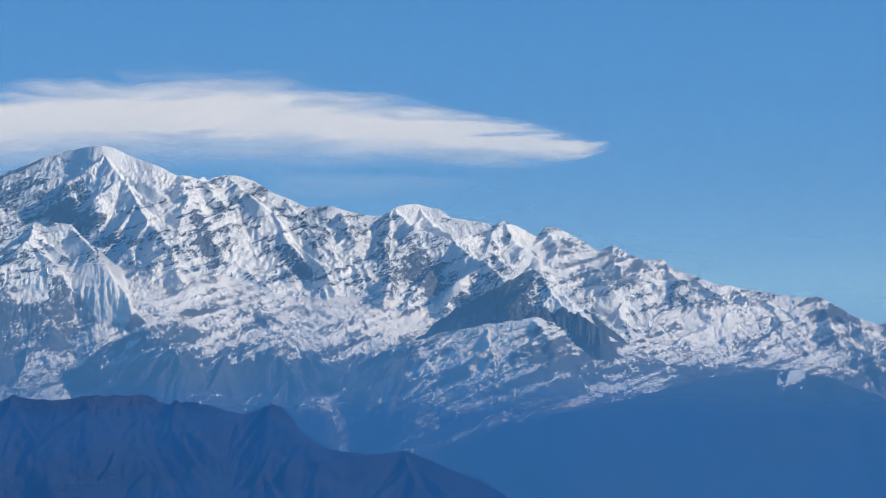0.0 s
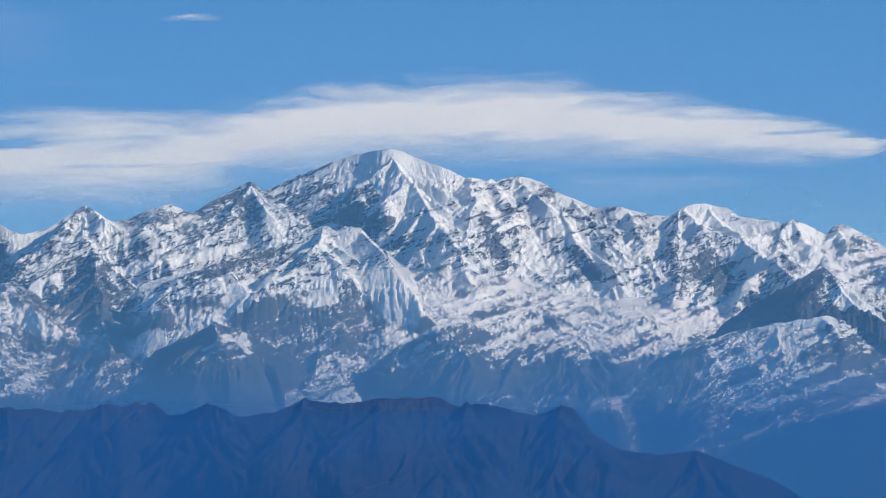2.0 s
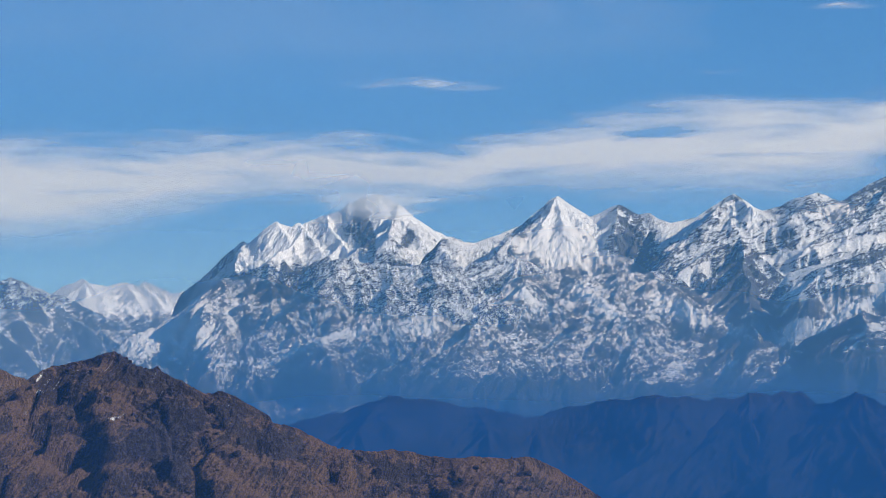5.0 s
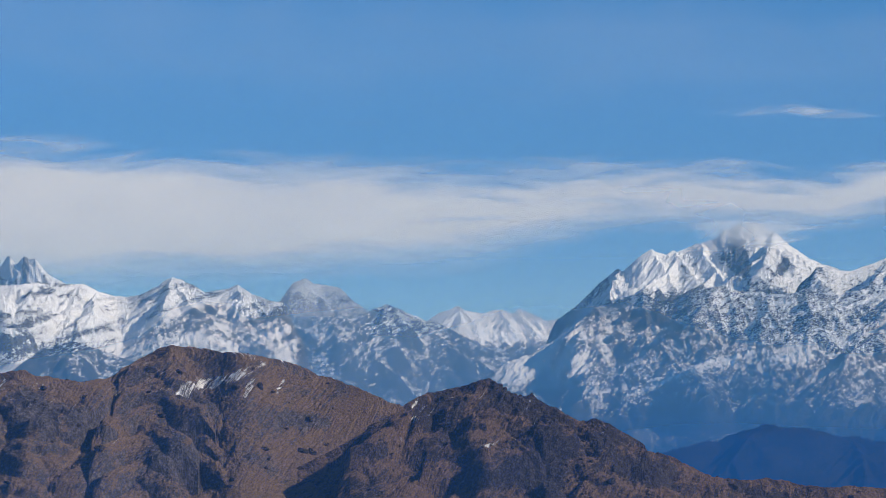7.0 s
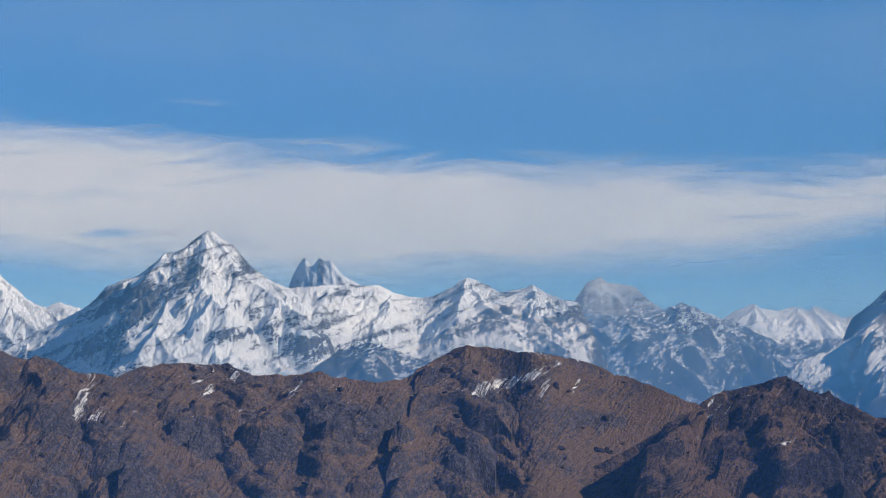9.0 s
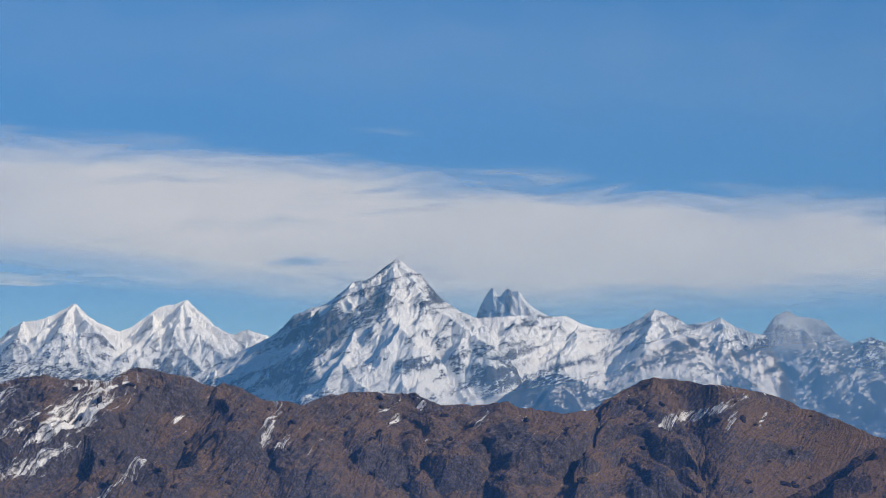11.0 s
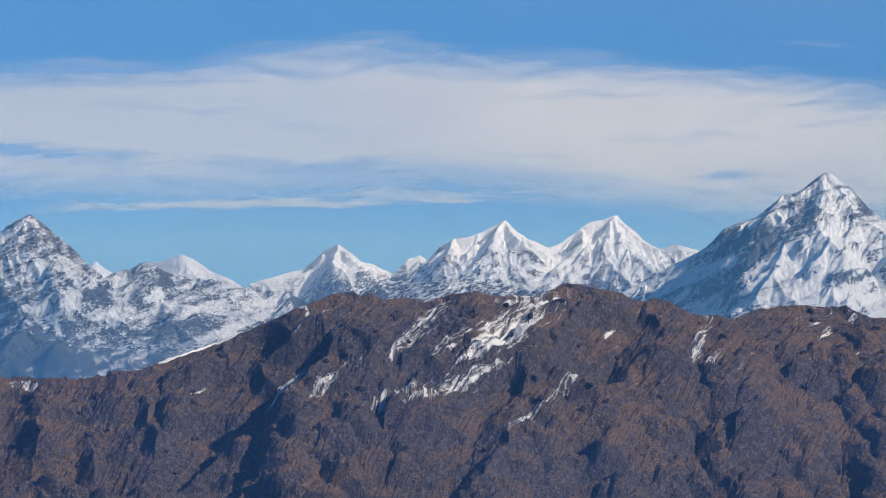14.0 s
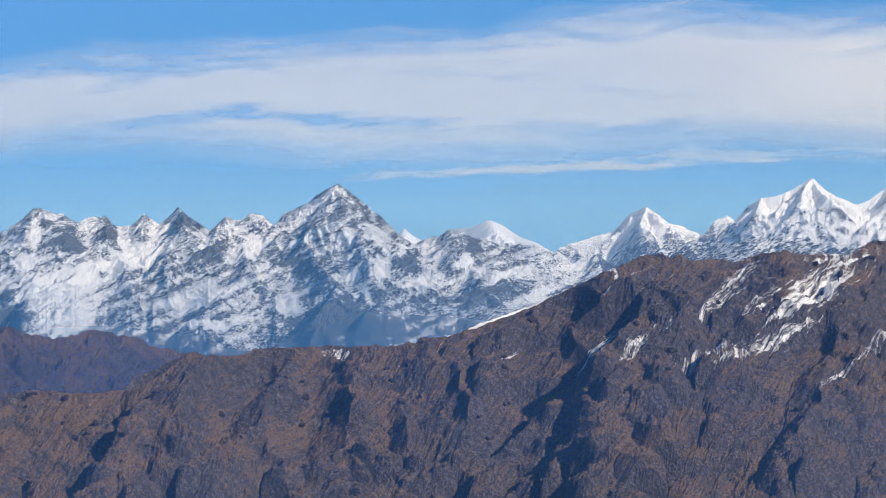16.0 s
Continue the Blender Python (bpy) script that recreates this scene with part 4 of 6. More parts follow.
m_ = mountain("snow_massif", [
    (-40.397, 1.795), (-40.189, 1.953), (-39.928, 2.140), (-39.776, 2.100), (-39.548, 2.067), (-39.344, 1.942), (-39.175, 1.985), (-38.984, 2.036), (-38.856, 1.904),
    (-38.627, 1.878), (-38.433, 2.052), (-38.367, 1.897), (-38.268, 1.873), (-38.105, 1.993), (-37.988, 2.130), (-37.876, 1.944), (-37.672, 1.788), (-37.596, 1.733),
    (-37.456, 1.884), (-37.331, 2.013), (-37.156, 1.934), (-37.024, 2.009), (-36.795, 1.982), (-36.689, 1.850), (-36.556, 2.025), (-36.271, 2.128), (-36.014, 2.354),
    (-35.828, 2.428), (-35.646, 2.249), (-35.496, 2.062), (-35.399, 1.853), (-35.246, 1.805), (-35.041, 1.640), (-34.836, 1.529), (-34.626, 1.634), (-34.395, 1.707),
    (-34.340, 1.760), (-34.133, 1.741), (-33.881, 1.652), (-33.728, 1.573), (-33.467, 1.568), (-33.130, 1.532), (-32.847, 1.427), (-32.643, 1.270), (-32.333, 1.442),
], 2850, 460, snow_left, "serrated grey peaks with snowfields and glaciers", line=EYE + 4, band=60, cover=0.86, see=372, steep=(0.95, 0.4), rough=0.038, seed=42, jag=0.06, ledge=2.7, shelf=[(0, 0), (70, 60), (260, 115), (370, 190), (460, 260)], arms=[
    [(-35.83, 2.43), (-36.03, 2.00), (-36.27, 1.70), (-36.05, 1.31), (-35.90, 1.08)],
    [(-35.83, 2.43), (-35.80, 2.07), (-35.72, 1.77), (-35.62, 1.38), (-35.66, 1.23)],
    [(-35.83, 2.43), (-35.50, 1.92), (-35.35, 1.61), (-35.20, 1.41)],
    [(-36.56, 2.02), (-36.65, 1.70), (-36.81, 1.48), (-37.12, 1.25)],
    [(-36.56, 2.02), (-36.27, 1.62), (-35.97, 1.16), (-35.82, 1.00)],
    [(-37.33, 2.01), (-37.57, 1.64), (-37.89, 1.34), (-38.04, 1.11)],
    [(-37.99, 2.13), (-37.92, 1.88), (-38.11, 1.57)],
    [(-38.43, 2.05), (-38.45, 1.81)],
    [(-38.98, 2.04), (-38.95, 1.74), (-39.34, 1.44), (-39.95, 1.22)],
    [(-39.93, 2.14), (-39.63, 1.90), (-39.26, 1.66)],
    [(-39.93, 2.14), (-40.09, 1.75), (-40.17, 1.52)],
    [(-34.63, 1.63), (-34.82, 1.37), (-35.05, 1.06), (-35.51, 0.92)],
] + [
    [(-34.34, 1.76), (-34.20, 1.51), (-34.59, 1.13)],
    [(-32.85, 1.43), (-33.51, 1.12), (-34.06, 0.82)],
    [(-33.47, 1.57), (-33.74, 1.27), (-34.13, 1.05)],
    [(-36.81, 1.48), (-37.35, 0.95), (-37.90, 0.57)],
    [(-35.82, 1.00), (-36.13, 0.62), (-36.60, 0.32)],
    [(-35.05, 0.91), (-35.52, 0.61), (-35.83, 0.31)],
], drifts=[
    (-39.57, 1.13, 0.72, 0.153, 18, 1), (-38.53, 1.46, 0.35, 0.153, 6, 0.8), (-39.54, 0.71, 0.43, 0.268, 14, 0.9), (-39.31, 0.63, 0.22, 0.077, 58, 1.1),
    (-37.70, 0.91, 0.51, 0.172, 12, 0.6), (-37.63, 0.53, 0.42, 0.077, 4, 0.8), (-36.51, 0.78, 0.17, 0.172, -27, 1.1), (-35.70, 1.17, 0.19, 0.077, 5, 1),
    (-35.69, 1.69, 0.16, 0.054, -77, 0.9), (-35.28, 1.22, 0.15, 0.134, -1, 1), (-35.46, 0.92, 0.16, 0.054, -70, 0.8), (-34.67, 1.06, 0.32, 0.115, 13, 0.9),
    (-34.12, 1.32, 0.16, 0.096, 13, 0.8), (-33.44, 1.15, 0.31, 0.096, 6, 0.8), (-33.21, 0.84, 0.33, 0.096, 20, 0.7),
] + [
    (-36.96, 1.67, 0.14, 0.054, -57, 0.9),
    (-38.78, 1.70, 0.12, 0.054, -81, 0.8), (-40.14, 1.41, 0.19, 0.096, 11, 0.7), (-35.88, 2.19, 0.23, 0.115, -10, -0.3), (-39.48, 1.71, 0.23, 0.191, -10, -0.8),
    (-38.95, 1.81, 0.17, 0.153, -64, -0.6), (-37.93, 1.95, 0.10, 0.153, -54, -0.9), (-37.54, 1.53, 0.36, 0.153, 18, -0.6), (-36.43, 1.35, 0.33, 0.153, -21, -0.7),
    (-36.06, 0.54, 0.54, 0.230, -173, -0.5), (-35.60, 0.54, 0.56, 0.230, -17, -0.7), (-34.89, 1.33, 0.19, 0.153, -144, -0.7), (-34.01, 1.55, 0.12, 0.115, -19, -0.7),
    (-34.06, 0.86, 0.55, 0.077, 11, -0.5),
], proud=70.0, streaks=0.7, wave=95, fine=0.035, step=0.016)
front4_ = mountain("rock_ridge", [
    (-17.891, 0.716), (-17.511, 0.945), (-17.053, 1.190), (-16.595, 1.405), (-16.213, 1.635), (-15.983, 1.788), (-15.754, 2.019), (-15.524, 2.057), (-15.294, 2.149),
    (-15.102, 2.211), (-14.910, 2.134), (-14.680, 2.096), (-14.450, 2.211), (-14.296, 2.249), (-14.142, 2.303), (-13.989, 2.326), (-13.758, 2.211), (-13.528, 2.249),
    (-13.374, 2.172), (-13.143, 2.211), (-12.913, 2.272), (-12.682, 2.210), (-12.452, 2.172), (-12.144, 2.286), (-11.913, 2.324), (-11.683, 2.362), (-11.568, 2.285),
    (-11.376, 2.170), (-11.069, 2.069), (-10.685, 2.053), (-10.301, 2.167), (-9.994, 2.090), (-9.687, 2.127), (-9.458, 1.973), (-9.153, 1.742), (-8.924, 1.435), (-8.696, 1.128),
    (-8.468, 0.860),
], 2800, 430, snow_rubble, "broken rock slopes dusted with snow", line=EYE - 4, band=50, cover=0.94, see=290, steep=(0.6, 0.38), rough=0.042, wave=60, seed=45, ledge=2.7, arms=[
    [(-14.07, 2.33), (-14.45, 1.83), (-15.14, 1.37), (-16.06, 0.91)],
    [(-13.37, 2.21), (-13.53, 1.67), (-14.45, 1.21), (-15.29, 0.91)],
    [(-11.68, 2.32), (-11.61, 1.90), (-11.07, 1.52)],
    [(-11.07, 2.13), (-10.46, 1.67), (-9.84, 1.28), (-9.54, 1.13)],
    [(-9.92, 2.13), (-9.38, 1.67), (-8.85, 1.28)],
    [(-10.76, 1.75), (-10.92, 1.36), (-11.07, 0.90)],
    [(-12.22, 1.52), (-12.45, 1.13), (-12.91, 0.75)],
    [(-9.38, 1.13), (-9.92, 0.82), (-10.46, 0.52)],
    [(-11.07, 1.21), (-11.84, 0.90), (-12.22, 0.52)],
    [(-8.85, 1.05), (-9.16, 0.75)],
], drifts=[
    (-11.65, 1.79, 0.29, 0.077, -23, 0.9), (-10.61, 1.67, 0.45, 0.077, -31, 0.9), (-9.50, 1.59, 0.48, 0.134, -29, 0.9), (-14.10, 1.25, 0.68, 0.031, 16, 1.4),
    (-15.02, 0.91, 0.38, 0.046, 24, 0.9), (-12.99, 1.37, 0.39, 0.096, 11, 0.6), (-16.52, 1.33, 0.81, 0.191, 32, 0.8), (-15.94, 1.02, 0.57, 0.230, -62, 0.6),
    (-16.06, 1.18, 0.64, 0.153, 33, 0.5), (-14.95, 1.90, 0.50, 0.153, 9, -0.7), (-10.96, 1.40, 0.16, 0.096, -135, -1), (-9.65, 0.75, 0.31, 0.096, -150, 0.6),
    (-12.03, 0.44, 3.26, 0.191, -1, -1.3),
], jag=0.05, streaks=0.5, fine=0.05, step=0.016, tail=0.9)
mountain("rock_pyramid", [
    (-0.108, 1.525), (0.507, 1.870), (0.891, 2.100), (1.237, 2.230), (1.544, 1.984), (1.889, 1.715), (2.272, 1.445),
], 2750, 240, shade_rock, "rock pyramid coloured as if in shade, with a snowy edge", line=EYE + 20, band=80, cover=1.0, see=70, steep=(1.8, 0.9), rough=0.042, wave=50, side=0.8, seed=48, jag=0.06, gap=0.5, lean=0.2, extra=1.5, arms=[
    [(1.24, 2.23), (1.62, 1.75), (1.96, 1.29)],
], ledge=2.7, drifts=[
    # the second entry strips snow off the left face, adding to its painted shade
    (1.91, 1.71, 0.56, 0.344, -38, 3), (0.70, 1.87, 0.46, 0.230, 24, -0.8),
], tail=0.9, step=0.016)
f_ = mountain("rock_pyramid", [
    (-8.033, 2.105), (-7.803, 2.166), (-7.265, 2.295), (-6.650, 2.470), (-6.112, 2.637), (-5.727, 2.797), (-5.534, 2.873), (-5.380, 2.819), (-5.265, 2.879), (-5.050, 2.832),
    (-4.881, 2.663), (-4.690, 2.470), (-4.537, 2.239),
], 2780, 320, snow_rock, "rocky sub-peak with snow gullies", line=EYE + 10, band=60, see=245, steep=(0.9, 0.4), rough=0.035, wave=60, seed=51, ledge=2.7, arms=[
    [(-5.53, 2.86), (-5.69, 2.59), (-5.77, 2.28), (-5.77, 1.74)],
    [(-5.03, 2.82), (-4.73, 2.51), (-4.50, 2.20)],
    [(-6.42, 1.94), (-7.11, 1.67), (-7.73, 1.33)],
    [(-6.50, 2.59), (-7.11, 2.36), (-7.73, 2.13)],
], drifts=[
    (-6.80, 2.32, 0.79, 0.191, 14, -0.6), (-5.58, 1.90, 0.22, 0.230, -45, 1), (-5.00, 2.14, 0.35, 0.096, -10, 1), (-7.11, 1.62, 0.68, 0.069, 25, 1.3),
    (-8.03, 1.29, 0.34, 0.115, 26, 1), (-8.50, 1.08, 0.15, 0.115, -120, 0.8), (-7.96, 1.71, 0.19, 0.191, 37, 0.5), (-4.46, 1.80, 0.56, 0.344, -27, 1.7),
], jag=0.03, extra=0.0, gap=2.0, level=1, streaks=0.6, tail=1.3, cover=0.74, step=0.016)
mountain("rock_pyramid", [
    (-8.43, 0.69), (-7.82, 1.19), (-7.02, 1.57), (-6.52, 1.38), (-5.83, 1),
], 2650, 230, snow_rock, "dark wedge of rock with striped snow face", line=EYE + 10, band=60, see=90, steep=(1.4, 0.7), rough=0.04, wave=50, side=0.8, seed=54, gap=1.5, lean=0.2, extra=0, ledge=2.7, arms=[
    [(-7.04, 1.60), (-6.96, 1.33), (-6.81, 0.98)],
], drifts=[
    # the first entry bares the left face, its dark standing in for shade
    (-7.73, 1.14, 0.69, 0.268, 26, -1.6), (-6.35, 1.32, 0.47, 0.230, -14, 1.3),
], streaks=1.2, tail=2.4, cover=0.86, step=0.016)
shield_ = mountain("snow_shoulder", [
    (-1.107, 0.989), (-0.646, 1.180), (-0.032, 1.372), (0.583, 1.486), (1.198, 1.585), (1.735, 1.508), (2.118, 1.369), (2.425, 1.253), (2.807, 1.061), (3.266, 0.830),
], 2680, 300, snow_rock, "rounded shoulder striped with snow", line=EYE + 10, band=60, cover=0.86, see=160, steep=(0.4, 0.5), rough=0.021, wave=70, seed=57, ledge=2.2, drifts=[
    (0.89, 1.41, 0.77, 0.092, 14, 0.8), (0.35, 1.14, 0.84, 0.077, 22, 0.8),
    (-0.19, 0.91, 0.61, 0.061, 25, 0.7), (1.35, 1.29, 0.54, 0.061, 10, 0.6),
    (1.66, 0.99, 0.54, 0.154, 0, -0.6),
], streaks=1.3, tail=2.4, fine=0.045, step=0.016)

mountain("rock_pyramid", [
    (-23.79, 1.02), (-23.63, 1.13), (-23.25, 1.41), (-22.83, 1.52), (-22.41, 1.39), (-22.06, 1.23),
    (-21.79, 1.07),
], 2800, 200, snow_rock, "low dark rock pyramid before a snowy wall", line=EYE + 10, band=60, cover=0.9, see=60, steep=(0.9, 0.5), rough=0.017, wave=50, seed=58, gap=1.5, lean=0.2, extra=0,
         ledge=2.2, tail=0.9)

mountain("snow_ridge", [
    (-31.88, 1.29), (-31.5, 1.44), (-31.12, 1.54), (-30.82, 1.58), (-30.51, 1.51), (-30.05, 1.62),
    (-29.59, 1.53), (-29.13, 1.49), (-28.67, 1.42), (-28.21, 1.31),
], 3300, 220, snow_rock, "low blue-white ridge under brighter peaks", line=EYE + 10, band=60, cover=0.95, see=45, steep=(0.8, 0.5), rough=0.028, wave=60, seed=59, jag=0.09, ledge=2.2, rain=1, fine=0.03)

# ---- foothills ----
mountain("forest_ridge", [
    (-10.68, -0.89), (-10.07, -0.51), (-9.3, -0.2), (-8.77, 0.01), (-8.37, 0.19), (-7.9, 0.27), (-7.44, 0.34),
    (-7.14, 0.48), (-6.75, 0.3), (-6.22, 0.34), (-5.83, 0.53), (-5.31, 0.44), (-4.86, 0.53), (-4.09, 0.53),
    (-3.71, 0.41), (-3.33, 0.44), (-2.72, 0.26), (-2.33, 0.41), (-2.18, 0.38), (-1.95, 0.07), (-1.57, -0.2),
    (-1.03, -0.28), (-0.49, -0.24), (-0.11, -0.39), (0.5, -0.62), (0.89, -0.87),
], 1750, 260, foothill, "dark forested ridge in blue haze", line=EYE + 90, band=40, cover=0.90, see=118, steep=(1.0, 0.5), bend=60, rough=0.028, wave=60, seed=60, lean=1.2, arms=[
    [(-2.34, 0.38), (-2.46, -0), (-2.23, -0.39), (-1.77, -0.79)],
    [(-3.61, 0.5), (-3.76, -0), (-3.84, -0.54)],
    [(-4.84, 0.52), (-4.83, -0), (-4.99, -0.54)],
    [(-5.83, 0.52), (-6.06, 0.15), (-6.52, -0.31)],
    [(-4.22, 0.5), (-4.14, -0.08), (-4.53, -0.69)],
    [(-7.14, 0.46), (-7.6, -0.12), (-7.91, -0.73)],
    [(-8.83, 0.27), (-9.13, -0.27)],
], ledge=1.8, slant=70.0, proud=14.0)
mountain("forest_ridge", [
    (-15.14, -0.01), (-14.45, 0.14), (-13.45, 0.44), (-12.15, 0.27), (-11.61, 0.14), (-10.77, 0.33),
    (-10, 0.43), (-8.85, 0.4), (-7.86, 0.51),
], 2010, 150, foothill, "hazy blue forested ridge below a rocky range", line=EYE + 90, band=40, cover=0.90, see=120, steep=(0.7, 0.5), bend=60, rough=0.035, wave=60, seed=61, lean=1.2, jag=0.05, ledge=1.8, proud=12.0)
right_ = mountain("forest_ridge", [
    (-0.65, -0.55), (-0.03, -0.24), (0.89, 0.14), (2.04, 0.37), (2.96, 0.6), (3.57, 0.75), (4.18, 0.83),
    (4.57, 0.87), (4.72, 0.88), (5.25, 0.75), (5.99, 0.48),
], 2260, 150, spur_forest, "dark forested spur with a snowy knoll", line=EYE + 90, band=40, cover=0.90, see=148, steep=(0.6, 0.4), bend=60, rough=0.028, wave=70, seed=63, drifts=[
    (4.72, 0.74, 0.26, 0.169, 30), (2.23, 0.62, 0.40, 0.154, 0), (3.57, 0.43, 0.09, 0.031, 0),
    (4.18, 0.84, 0.15, 0.031, 5),
], arms=[
    [(4.72, 0.87), (4.18, 0.52), (3.57, 0.22), (2.42, -0.24)],
    [(2.96, 0.6), (2.42, 0.22), (1.5, -0.16)],
    [(5.25, 0.75), (5.17, 0.22), (4.71, -0.24)],
], ledge=1.8, proud=10.0)
mountain("grass_ridge", [
    (-40.41, 0.56), (-39.96, 0.44), (-39.65, 0.37), (-39.04, 0.49), (-38.59, 0.35), (-38.13, 0.21),
    (-37.86, 0.11), (-37.22, -0.13),
], 1300, 180, brown, "grey-brown ridge behind the near crest", line=EYE + 40, band=40, cover=0.95, see=82, steep=(0.8, 0.5), bend=40, rough=0.028, rain=0, wave=40, seed=66, fine=0.03, weave=(3.3, 4.4), jag=0.06, ledge=1.1, rake=50.0)

